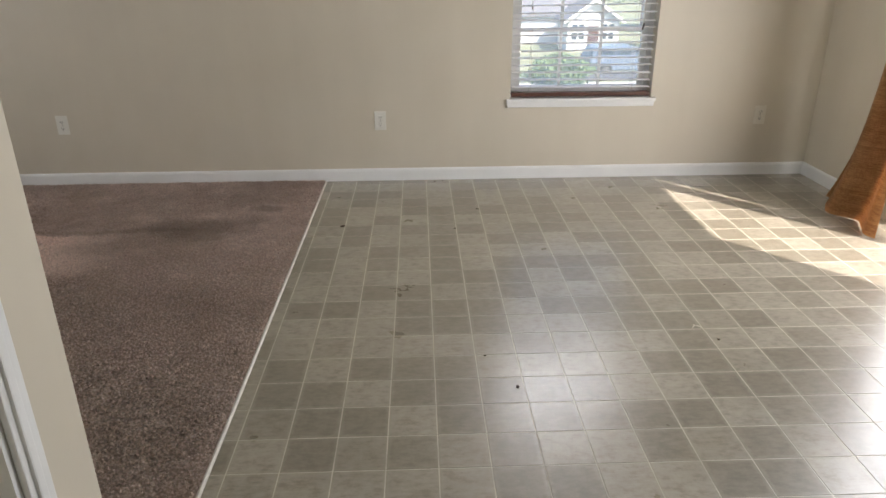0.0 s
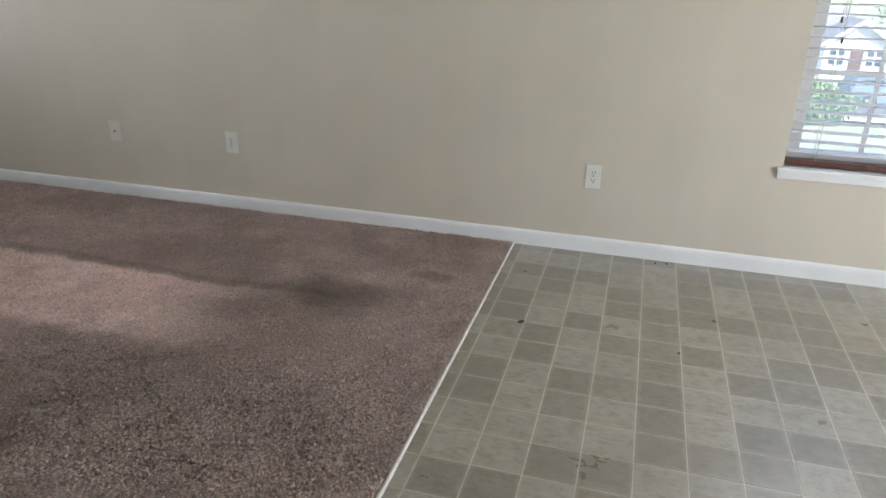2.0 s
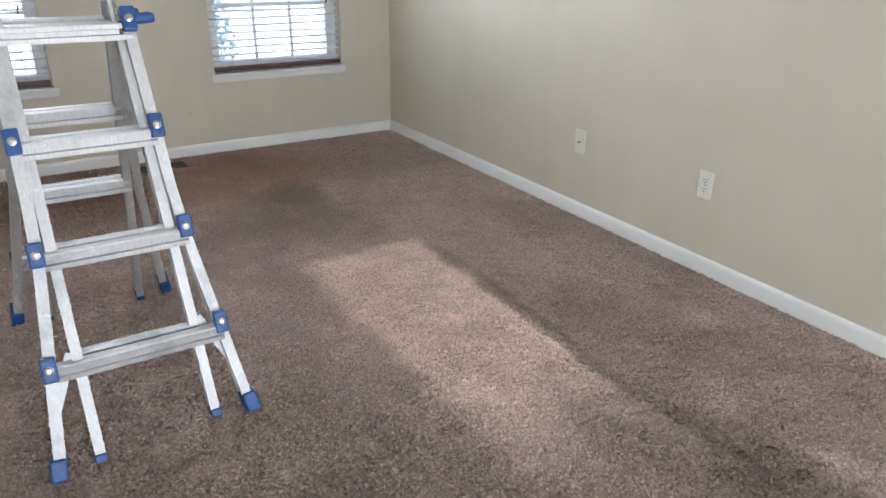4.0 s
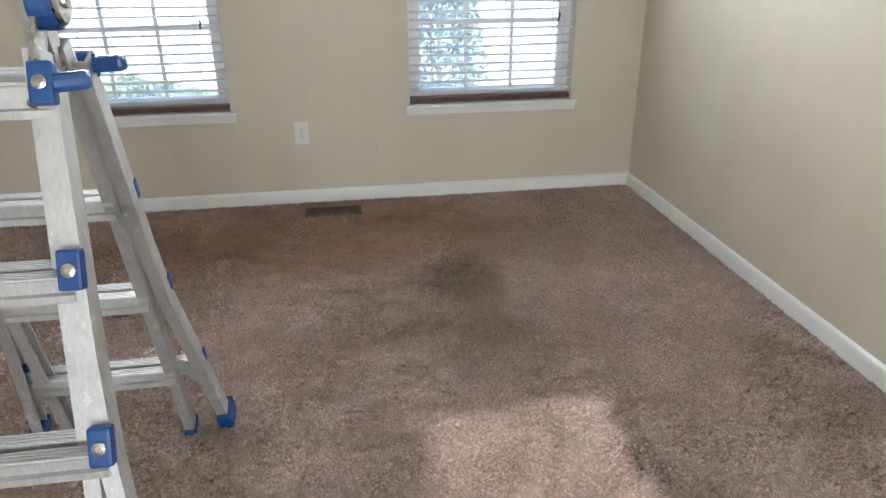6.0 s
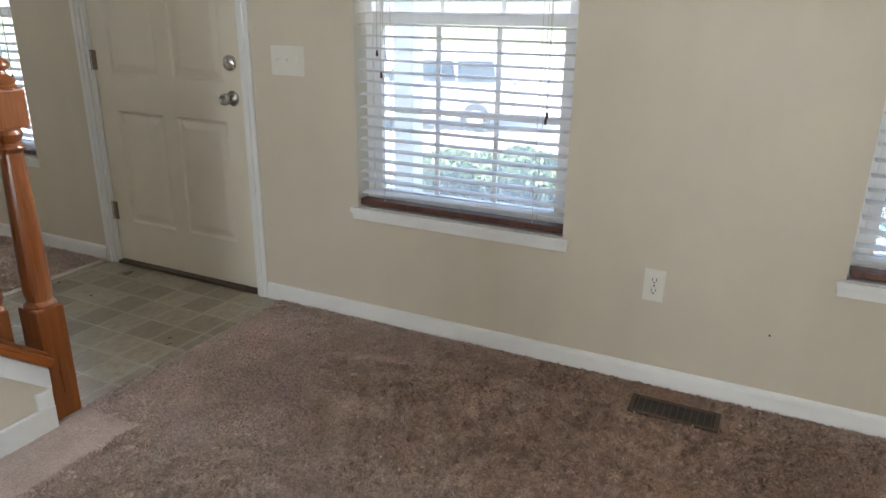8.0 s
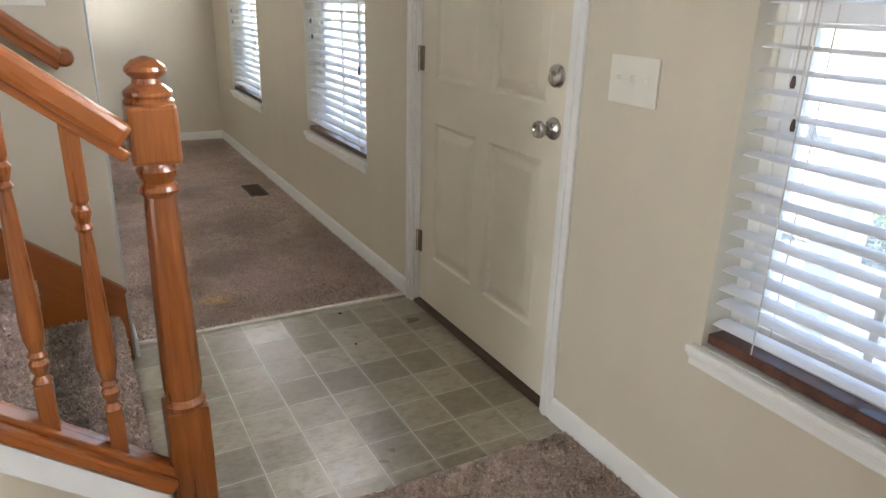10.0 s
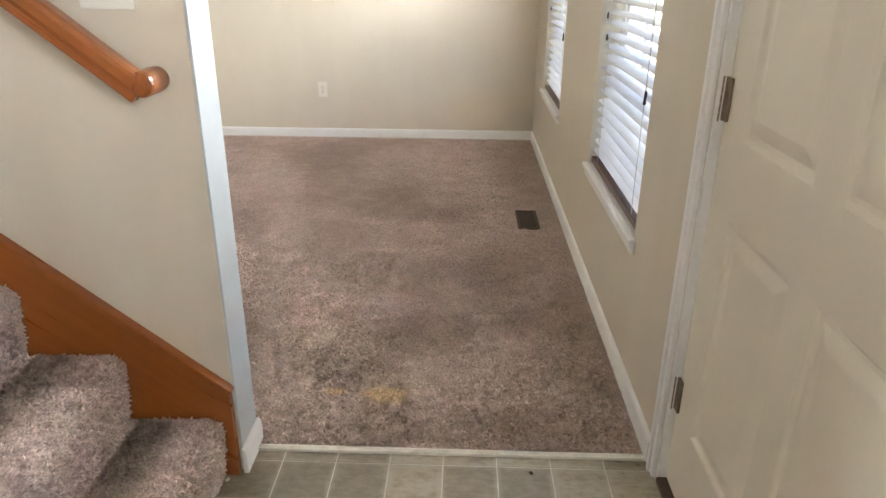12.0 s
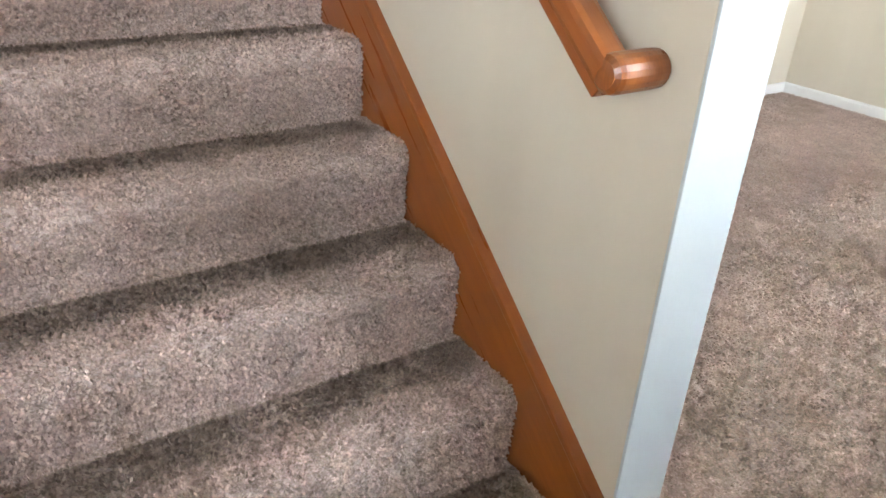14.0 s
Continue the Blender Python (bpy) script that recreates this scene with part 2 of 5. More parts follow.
def mat_vinyl(name, light, dark, x0, y0, size, coat):
    """Printed tile face: mottled taupe with a paler rim round each tile of the grid, each piece a little different, satin coat."""
    n = Net(name)
    p = n.pos()
    r = n.math("FRACT", n.math("ADD", n.rnd(), n.island()))
    own = n.vmath("ADD", p, n.vmath("MULTIPLY", n.t.nodes.new("ShaderNodeObjectInfo").outputs["Location"], (3.7, 5.3, 0.0)))
    cloud = n.noise(own, 20.0, 6.0, 0.68)
    streak = n.noise(n.scaled(own, 1.0, 2.6, 1.0), 26.0, 5.0, 0.66)
    base = n.mix(n.smooth(r, 0.30, 0.62), light, dark)
    f = n.math("ADD", n.math("MULTIPLY", cloud, 0.55), n.math("MULTIPLY", streak, 0.45))
    veil = n.math("MULTIPLY", n.smooth(f, 0.45, 0.62), n.smooth(r, 0.15, 0.7, 0.75, 0.22))
    col = n.mix(veil, base, (0.36, 0.33, 0.27))
    deep = n.math("MULTIPLY", n.smooth(f, 0.50, 0.38), 0.5)
    col = n.mix(deep, col, (0.125, 0.108, 0.080))
    cell = n.vmath("FRACTION", n.scaled(n.vmath("SUBTRACT", p, (x0, y0, 0.0)), 1 / size, 1 / size, 0.0))
    off = n.vmath("ABSOLUTE", n.vmath("SUBTRACT", cell, (0.5, 0.5, 0.0)))
    ex, ey = n.vmath("DOT_PRODUCT", off, (1, 0, 0)), n.vmath("DOT_PRODUCT", off, (0, 1, 0))
    rim = n.math("ADD", n.math("MAXIMUM", ex, ey), n.math("MULTIPLY", n.math("SUBTRACT", n.noise(p, 34.0, 4.0, 0.7), 0.5), 0.22))
    col = n.mix(n.math("MULTIPLY", n.smooth(rim, 0.38, 0.50), 0.42), col, (0.36, 0.325, 0.26))
    soil = n.noise(p, 2.4, 4.0, 0.6)
    col = n.mix(n.math("MULTIPLY", n.smooth(soil, 0.42, 0.68), 0.3), col, (0.16, 0.138, 0.10))
    n.set(Base_Color=col, Roughness=n.span(n.noise(p, 5.0, 4.0, 0.6), 0.3, 0.7, 0.27, 0.40), Specular_IOR_Level=0.45 + coat, Coat_Weight=min(1.0, coat * 1.8), Coat_Roughness=0.26)
    n.bump(n.math("ADD", cloud, n.noise(p, 140.0, 2.0)), 0.10, 0.002)
    return n.m


def mat_oak(name, a, b, rough=0.3, lean=0.0):
    """Stained oak with long grain along the upright, or along a line that leans over by so many degrees."""
    n = Net(name)
    p = n.obj()
    if lean:
        rot = n.t.nodes.new("ShaderNodeVectorRotate")
        rot.rotation_type = "Y_AXIS"
        rot.inputs["Angle"].default_value = -radians(lean)
        n.put(rot.inputs["Vector"], p)
        p = rot.outputs[0]
    grain = n.noise(n.scaled(p, 22.0, 22.0, 1.3), 2.0, 4.0, 0.55)
    pore = n.noise(n.scaled(p, 160.0, 160.0, 9.0), 2.0, 2.0)
    n.set(Base_Color=n.mix(n.smooth(n.math("ADD", n.math("MULTIPLY", grain, 0.75), n.math("MULTIPLY", pore, 0.25)), 0.30, 0.72), a, b), Roughness=n.span(grain, 0.3, 0.7, rough * 0.85, rough * 1.2),
          Coat_Weight=0.35, Coat_Roughness=0.15)
    n.bump(pore, 0.08, 0.002)
    return n.m


def mat_alu():
    """Worn ladder aluminium, brushed along the rail, with paint smears."""
    n = Net("worn_aluminium")
    p = n.obj()
    brush = n.noise(n.scaled(p, 60.0, 60.0, 3.0), 3.0, 3.0)
    smear = n.smooth(n.noise(p, 14.0, 5.0, 0.7), 0.62, 0.66)
    dirt = n.smooth(n.noise(p, 5.0, 4.0, 0.7), 0.5, 0.75)
    col = n.mix(n.span(brush, 0.3, 0.7), (0.50, 0.50, 0.50), (0.62, 0.62, 0.62))
    col = n.mix(n.math("MULTIPLY", dirt, 0.6), col, (0.22, 0.245, 0.24))
    col = n.mix(smear, col, (0.66, 0.65, 0.62))
    n.set(Base_Color=col, Metallic=n.math("SUBTRACT", 0.6, n.math("MULTIPLY", smear, 0.6)), Roughness=n.span(brush, 0.3, 0.7, 0.48, 0.58))
    n.bump(brush, 0.08, 0.002)
    return n.m


def mat_bamboo():
    """Woven reed cloth in fine horizontal courses."""
    n = Net("woven_reed")
    p = n.pos()
    reed = n.noise(n.scaled(p, 14.0, 14.0, 170.0), 2.0, 3.0, 0.6)
    warp = n.noise(n.scaled(p, 150.0, 150.0, 20.0), 2.0, 2.0, 0.5)
    band = n.noise(n.scaled(p, 1.2, 1.2, 26.0), 2.0, 3.0)
    f = n.math("ADD", n.math("MULTIPLY", reed, 0.5), n.math("ADD", n.math("MULTIPLY", band, 0.25), n.math("MULTIPLY", warp, 0.25)))
    n.set(Base_Color=n.mix(n.smooth(f, 0.36, 0.64), (0.26, 0.118, 0.040), (0.50, 0.275, 0.110)), Roughness=0.7)
    n.bump(reed, 0.5, 0.004)
    return n.m


def mat_glass():
    """Clear pane with a translucent haze mixed in, painting the glare of the daylight behind it."""
    n = Net("window_glass")
    n.set(Base_Color=(1.0, 1.0, 1.0), Roughness=0.0, IOR=1.01, Transmission_Weight=1.0)
    haze = n.t.nodes.new("ShaderNodeBsdfTranslucent")
    haze.inputs["Color"].default_value = (0.95, 0.97, 1.0, 1)
    mixed = n.t.nodes.new("ShaderNodeMixShader")
    n.put(mixed.inputs[0], n.span(n.noise(n.pos(), 3.0, 4.0, 0.6), 0.3, 0.7, 0.15, 0.22))
    n.t.links.new(n.b.outputs[0], mixed.inputs[1])
    n.t.links.new(haze.outputs[0], mixed.inputs[2])
    n.t.links.new(mixed.outputs[0], n.out.inputs[0])
    return n.m


def mat_foliage(name, a, b):
    n = Net(name)
    f = n.island()
    n.set(Base_Color=n.mix(f, a, b), Roughness=0.6)
    return n.m


def mat_ground(name, a, b, s1=0.6, s2=14.0, rough=0.95):
    n = Net(name)
    p = n.pos()
    f = n.math("ADD", n.math("MULTIPLY", n.noise(p, s1, 4.0), 0.5), n.math("MULTIPLY", n.noise(p, s2, 3.0), 0.5))
    n.set(Base_Color=n.mix(n.span(f, 0.35, 0.65), a, b), Roughness=rough)
    n.bump(n.noise(p, s2 * 3, 3.0), 0.4, 0.02)
    return n.m


WALL = mat_wall()
CEIL = mat_plain("ceiling_paint", (0.78, 0.77, 0.74), 0.9, bump=0.3, fine=90.0)
TRIM = mat_plain("white_trim_paint", (0.76, 0.77, 0.76), 0.35, vary=0.05, scale=5.0)
# white trim toned darker, with the skylight's blue mixed into its colour
END_BOARD = mat_plain("sky_tinted_white_paint", (0.48, 0.535, 0.555), 0.4, vary=0.04, scale=5.0)
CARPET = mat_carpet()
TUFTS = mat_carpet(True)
VINYL = mat_vinyl("vinyl_tile", (0.285, 0.256, 0.200), (0.178, 0.157, 0.118), -0.005, 3.945, 0.1468, 0.55)
VINYL_ENTRY = mat_vinyl("vinyl_entry_tile", (0.30, 0.260, 0.180), (0.185, 0.156, 0.104), -4.868, 1.094, 0.1505, 0.22)
GROUT = mat_plain("vinyl_joint", (0.50, 0.465, 0.385), 0.5, vary=0.3, scale=9.0)
OAK = mat_oak("stained_oak", (0.185, 0.051, 0.011), (0.31, 0.098, 0.021))
OAK_RAKE = mat_oak("stained_oak_raked", (0.25, 0.070, 0.013), (0.305, 0.092, 0.018), lean=51.1)
ALU = mat_alu()
BLUE = mat_plain("blue_plastic", (0.013, 0.075, 0.26), 0.4, vary=0.3, scale=30.0)
RUBBER = mat_plain("black_rubber", (0.02, 0.02, 0.02), 0.8)
STEEL = mat_plain("satin_nickel", (0.50, 0.48, 0.45), 0.28, 1.0, vary=0.1, scale=40.0)
BRONZE = mat_plain("aged_hinge_metal", (0.28, 0.23, 0.17), 0.4, 1.0, vary=0.2, scale=60.0)
PLATE = mat_plain("outlet_plastic", (0.72, 0.71, 0.65), 0.35, vary=0.03)
CREAM = mat_plain("cream_outlet_plastic", (0.67, 0.635, 0.55), 0.35, vary=0.03)
SLOT = mat_plain("dark_slot", (0.03, 0.025, 0.02), 0.7)
SLAT = mat_plain("white_blind_slat", (0.78, 0.77, 0.77), 0.45, vary=0.05, scale=8.0)
RAIL = mat_oak("mahogany_bottom_rail", (0.06, 0.022, 0.014), (0.13, 0.05, 0.03), 0.4)
CORD = mat_plain("blind_cord", (0.55, 0.52, 0.48), 0.8)
TASSEL = mat_plain("dark_wood_tassel", (0.05, 0.03, 0.02), 0.5)
DOORP = mat_plain("door_paint", (0.70, 0.655, 0.545), 0.4, vary=0.04, scale=4.0)
SASH = mat_plain("window_vinyl", (0.78, 0.78, 0.77), 0.4, vary=0.04)
VENTM = mat_plain("brown_register_metal", (0.085, 0.055, 0.036), 0.5, 0.4, vary=0.2)
BAMBOO = mat_bamboo()
GLASS = mat_glass()
STRIP = mat_plain("pale_seam_strip", (0.62, 0.60, 0.54), 0.5, vary=0.15, scale=30.0)


# ---- mesh helpers ----
def part(name, bm, material, parent=None, label="", smooth=False):
    me = bpy.data.meshes.new(name)
    bm.normal_update()
    bm.to_mesh(me)
    bm.free()
    me.materials.append(material)
    if smooth:
        me.polygons.foreach_set("use_smooth", [True] * len(me.polygons))
    ob = new(name, me)
    if parent is not None:
        ob.parent = parent
        ob.matrix_parent_inverse = parent.matrix_world.inverted()
    if label:
        ob["label"] = label
    return ob


def thing(name, label, category, at=(0, 0, 0), kind="", group=""):
    ob = new(name)
    ob.empty_display_size = 0.05
    ob.matrix_world = Matrix.Translation(at)
    return tagged(ob, label, category, group, kind)


def box(bm, x0, x1, y0, y1, z0, z1, bevel=0.0, m=None):
    r = bmesh.ops.create_cube(bm, size=1.0)
    vs = r["verts"]
    t = Matrix.Translation(((x0 + x1) / 2, (y0 + y1) / 2, (z0 + z1) / 2)) @ Matrix.Diagonal((x1 - x0, y1 - y0, z1 - z0, 1))
    bmesh.ops.transform(bm, matrix=t, verts=vs)
    if bevel:
        es = list({e for v in vs for e in v.link_edges})
        g = bmesh.ops.bevel(bm, geom=es, offset=bevel, segments=2, profile=0.6, affect="EDGES")
        vs = list({v for f in g["faces"] for v in f.verts} | {v for v in vs if v.is_valid})
    if m is not None:
        bmesh.ops.transform(bm, matrix=m, verts=vs)
    return bm


def boxes(*rows, bevel=0.0):
    bm = bmesh.new()
    for r in rows:
        box(bm, *r, bevel=bevel)
    return bm


def prism(bm, pts, axis, a, b):
    """Extrude a closed outline in the plane across axis, from a to b."""
    def at(u, v, w):
        return {"x": (w, u, v), "y": (u, w, v), "z": (u, v, w)}[axis]
    lo = [bm.verts.new(at(u, v, a)) for u, v in pts]
    hi = [bm.verts.new(at(u, v, b)) for u, v in pts]
    n = len(pts)
    bm.faces.new(lo)
    bm.faces.new(hi[::-1])
    for i in range(n):
        bm.faces.new((lo[i], hi[i], hi[(i + 1) % n], lo[(i + 1) % n]))
    bmesh.ops.recalc_face_normals(bm, faces=bm.faces)
    return bm


def lathe(bm, prof, seg=20, m=None, square=()):
    """Turn a profile of (radius, height) round z."""
    rings = []
    for r, z in prof:
        rings.append([bm.verts.new((r * math.cos(2 * math.pi * k / seg), r * math.sin(2 * math.pi * k / seg), z)) for k in range(seg)])
    for a, b in zip(rings, rings[1:]):
        for k in range(seg):
            bm.faces.new((a[k], a[(k + 1) % seg], b[(k + 1) % seg], b[k]))
    bm.faces.new(rings[0][::-1])
    bm.faces.new(rings[-1])
    if m is not None:
        bmesh.ops.transform(bm, matrix=m, verts=[v for r in rings for v in r])
    return bm


def bar(bm, p, q, w, h, bevel=0.0, up=(0, 0, 1)):
    """A box beam from p to q, w wide across and h deep towards up."""
    p, q = Vector(p), Vector(q)
    d = q - p
    z = d.normalized()
    x = Vector(up).cross(z).normalized()
    y = z.cross(x)
    m = Matrix((x, y, z)).transposed().to_4x4()
    m.translation = p
    return box(bm, -w / 2, w / 2, -h / 2, h / 2, 0, d.length, bevel, m)


def wall_with_holes(name, axis, face, back, u0, u1, z0, z1, holes, label):
    """A wall across axis between face and back, with rectangular openings (u0, u1, z0, z1) through it."""
    us = sorted({u0, u1, *(h[0] for h in holes), *(h[1] for h in holes)})
    zs = sorted({z0, z1, *(h[2] for h in holes), *(h[3] for h in holes)})
    bm = bmesh.new()

    def solid(i, j):
        if not (0 <= i < len(us) - 1 and 0 <= j < len(zs) - 1):
            return False
        u, z = (us[i] + us[i + 1]) / 2, (zs[j] + zs[j + 1]) / 2
        return not any(h[0] < u < h[1] and h[2] < z < h[3] for h in holes)

    def at(u, w, z):
        return (w, u, z) if axis == "x" else (u, w, z)
    for i in range(len(us) - 1):
        for j in range(len(zs) - 1):
            if not solid(i, j):
                continue
            a, b, c, d = us[i], us[i + 1], zs[j], zs[j + 1]
            for w in (face, back):
                bm.faces.new([bm.verts.new(at(*p)) for p in ((a, w, c), (b, w, c), (b, w, d), (a, w, d))])
            for di, dj, e in ((-1, 0, ((a, c), (a, d))), (1, 0, ((b, c), (b, d))), (0, -1, ((a, c), (b, c))), (0, 1, ((a, d), (b, d)))):
                if not solid(i + di, j + dj):
                    (u1_, z1_), (u2_, z2_) = e
                    bm.faces.new([bm.verts.new(at(*p)) for p in ((u1_, face, z1_), (u2_, face, z2_), (u2_, back, z2_), (u1_, back, z1_))])
    bmesh.ops.remove_doubles(bm, verts=bm.verts, dist=1e-5)
    bmesh.ops.recalc_face_normals(bm, faces=bm.faces)
    return tagged(part(name, bm, WALL), label, "wall", kind="structure")


# ---- the shell ----
CEIL_Z = 2.44
XW, XE, YN, YS = -5.0, 2.45, 5.5, -2.95
WIN_Z = (0.505, 1.96)
W_WINDOWS = ((4.262, 5.128), (2.49, 3.362), (-0.43, 0.455), (-2.36, -1.475))
N_WINDOW = (0.522, 1.398)
DOOR = (0.965, 1.93, 0.0, 2.05)
PATIO = (3.00, 4.50, 0.0, 2.05)
wall_with_holes("wall_west", "x", XW, XW - 0.16, YS - 0.16, YN + 0.16, -0.4, 2.6, [(a, b, *WIN_Z) for a, b in W_WINDOWS] + [DOOR], "cream painted front wall with four windows and entry door")
wall_with_holes("wall_north", "y", YN, YN + 0.16, XW, XE, -0.4, 2.6, [(*N_WINDOW, *WIN_Z)], "cream painted long wall with one window")
wall_with_holes("wall_east", "x", XE, XE + 0.16, -0.6, YN + 0.16, -0.4, 2.6, [PATIO], "cream painted wall with a sliding patio door")
tagged(part("wall_south", boxes((XW, -0.8, YS - 0.12, YS, -0.4, 2.6)), WALL), "cream painted end wall of the sitting room", "wall", kind="structure")
tagged(part("wall_stairs", boxes((-3.865, -0.78, 0.862, 0.985, 0.0, 5.0), bevel=0.004), WALL), "cream painted wall beside the stairs", "wall", kind="structure")
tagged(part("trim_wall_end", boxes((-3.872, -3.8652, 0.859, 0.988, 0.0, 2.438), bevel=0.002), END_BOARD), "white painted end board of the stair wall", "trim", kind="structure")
tagged(part("wall_landing", boxes((-0.90, -0.784, 0.99, 2.1, 0.0, 5.0)), WALL), "cream wall at the head of the stairs", "wall", kind="structure")
tagged(part("wall_living_south", boxes((-2.72, -0.784, 2.10, 2.30, 0.0, 2.6), (-2.72, -0.784, 2.10, 2.22, 2.6, 5.0)), WALL), "cream painted wall closing the living room", "wall", kind="structure")
wall_with_holes("wall_hall", "x", -0.66, -0.78, -0.6, 2.30, 0.0, 2.6, [(1.345, 2.105, 0.0, 2.05)], "cream painted wall end with a cased door")
tagged(part("wall_kitchen", boxes((-0.66, XE, -0.72, -0.6, 0.0, 2.6)), WALL), "cream painted wall behind the dining area", "wall", kind="structure")
tagged(part("wall_sitting_east", boxes((-1.55, -1.43, YS, 0.858, 0.0, 2.6)), WALL), "cream painted side wall of the sitting room", "wall", kind="structure")
tagged(part("ceiling", boxes((XW, XE, 2.304, YN, CEIL_Z, 2.6), (XW, -2.724, 0.99, 2.304, CEIL_Z, 2.6), (XW, -0.9, YS, 0.858, CEIL_Z, 2.6), (-0.66, XE, -0.6, 2.304, CEIL_Z, 2.6), (XW, -3.87, 0.858, 0.99, CEIL_Z, 2.6),
                             (-2.84, -2.724, 0.99, 2.1, 2.6, 5.0), (-2.84, -0.78, 0.86, 2.22, 5.0, 5.12)), CEIL), "white painted flat ceiling", "ceiling", kind="structure")
tagged(part("floor", boxes((XW - 0.16, XE + 0.16, YS - 0.12, YN + 0.16, -0.4, -0.004)), GROUT), "subfloor under the carpet and vinyl", "floor", kind="structure")


# ---- baseboards ----
def baseboard(x0, y0, x1, y1, nx, ny):
    """A run of moulded baseboard along a wall from one end to the other; nx, ny point into the room."""
    prof = [(0.0, 0.0), (0.013, 0.0), (0.012, 0.060), (0.010, 0.070), (0.005, 0.077), (0.0, 0.079)]
    bm = bmesh.new()
    ends = [[bm.verts.new((x + nx * d, y + ny * d, z)) for d, z in prof] for x, y in ((x0, y0), (x1, y1))]
    n = len(prof)
    for i in range(n):
        bm.faces.new((ends[0][i], ends[1][i], ends[1][(i + 1) % n], ends[0][(i + 1) % n]))
    bm.faces.new(ends[0])
    bm.faces.new(ends[1][::-1])
    bmesh.ops.recalc_face_normals(bm, faces=bm.faces)
    return tagged(part("baseboard", bm, TRIM), "white painted wooden baseboard along the wall", "baseboard", kind="structure")


baseboard(XW, YN, XE, YN, 0, -1)
baseboard(XW, 1.985, XW, YN - 0.013, 1, 0)
baseboard(XW, YS, XW, 0.905, 1, 0)
baseboard(XW + 0.013, YS, -1.55, YS, 0, 1)
baseboard(XE, 4.51, XE, YN - 0.013, -1, 0)
baseboard(XE, -0.6, XE, 2.99, -1, 0)
baseboard(-3.865, 0.862, -1.55, 0.862, 0, -1)
baseboard(-1.55, YS + 0.012, -1.55, 0.85, -1, 0)
baseboard(-3.872, 0.851, -3.872, 0.998, -1, 0)
baseboard(-2.72, 2.30, -0.66, 2.30, 0, 1)


# ---- carpet ----
def pile(name, x0, x1, y0, y1, step, z, amp, label, seed):
    """Cut pile as a fine uneven sheet of tufts over its backing."""
    rng = np.random.default_rng(seed)
    nx, ny = int(round((x1 - x0) / step)) + 1, int(round((y1 - y0) / step)) + 1
    gx, gy = np.meshgrid(np.linspace(x0, x1, nx), np.linspace(y0, y1, ny), indexing="ij")
    low = rng.random((nx // 6 + 3, ny // 6 + 3))
    ix, iy = np.arange(nx) / 6, np.arange(ny) / 6
    fx, fy = (ix % 1)[:, None], (iy % 1)[None, :]
    a, b = ix.astype(int), iy.astype(int)
    soft = (low[a][:, b] * (1 - fx) * (1 - fy) + low[a + 1][:, b] * fx * (1 - fy) + low[a][:, b + 1] * (1 - fx) * fy + low[a + 1][:, b + 1] * fx * fy)
    edge = np.minimum(np.minimum(np.arange(nx), np.arange(nx)[::-1])[:, None], np.minimum(np.arange(ny), np.arange(ny)[::-1])[None, :])
    edge = np.clip(edge / 6, 0.25, 1.0)
    gz = z + edge * (amp * (rng.random((nx, ny)) - 0.5) + amp * 0.9 * (soft - 0.5))
    gx[1:-1, 1:-1] += (rng.random((nx - 2, ny - 2)) - 0.5) * step * 0.8
    gy[1:-1, 1:-1] += (rng.random((nx - 2, ny - 2)) - 0.5) * step * 0.8
    for s in (np.s_[0, :], np.s_[-1, :], np.s_[:, 0], np.s_[:, -1]):
        gz[s] = -0.003
    co = np.stack([gx, gy, gz], -1).reshape(-1, 3)
    idx = np.arange(nx * ny).reshape(nx, ny)
    quads = np.stack([idx[:-1, :-1], idx[1:, :-1], idx[1:, 1:], idx[:-1, 1:]], -1).reshape(-1, 4)
    me = bpy.data.meshes.new(name)
    me.vertices.add(len(co))
    me.vertices.foreach_set("co", co.ravel().astype(np.float32))
    me.loops.add(quads.size)
    me.loops.foreach_set("vertex_index", quads.ravel().astype(np.int32))
    me.polygons.add(len(quads))
    me.polygons.foreach_set("loop_start", np.arange(0, quads.size, 4, dtype=np.int32))
    me.update(calc_edges=True)
    me.validate()
    me.materials.append(CARPET)
    return tagged(new(name, me), label, "carpet", kind="structure")


def tuft_mesh(base, up, length, width, nap, seed):
    """Cut yarn ends as one mesh of leaning blades: base points, the way up from the backing, and the lie of the nap."""
    rng = np.random.default_rng(seed)
    n = len(base)
    lean = nap + rng.normal(0, 1.0, (n, 3))
    lean -= up * np.sum(lean * up, 1)[:, None]
    tip = up + lean
    tip /= np.linalg.norm(tip, axis=1)[:, None]
    side = np.cross(tip, up + rng.normal(0, 0.4, (n, 3)))
    side /= np.linalg.norm(side, axis=1)[:, None] + 1e-9
    long_ = (length * rng.uniform(0.6, 1.25, n))[:, None]
    half = (width * rng.uniform(0.35, 0.65, n))[:, None]
    co = np.stack([base - side * half, base + side * half, base + tip * long_ + side * half * 0.55, base + tip * long_ - side * half * 0.55], 1).reshape(-1, 3)
    me = bpy.data.meshes.new("carpet_nap")
    me.vertices.add(4 * n)
    me.vertices.foreach_set("co", co.ravel().astype(np.float32))
    me.loops.add(4 * n)
    me.loops.foreach_set("vertex_index", np.arange(4 * n, dtype=np.int32))
    me.polygons.add(n)
    me.polygons.foreach_set("loop_start", np.arange(0, 4 * n, 4, dtype=np.int32))
    me.update(calc_edges=True)
    me.materials.append(TUFTS)
    return me


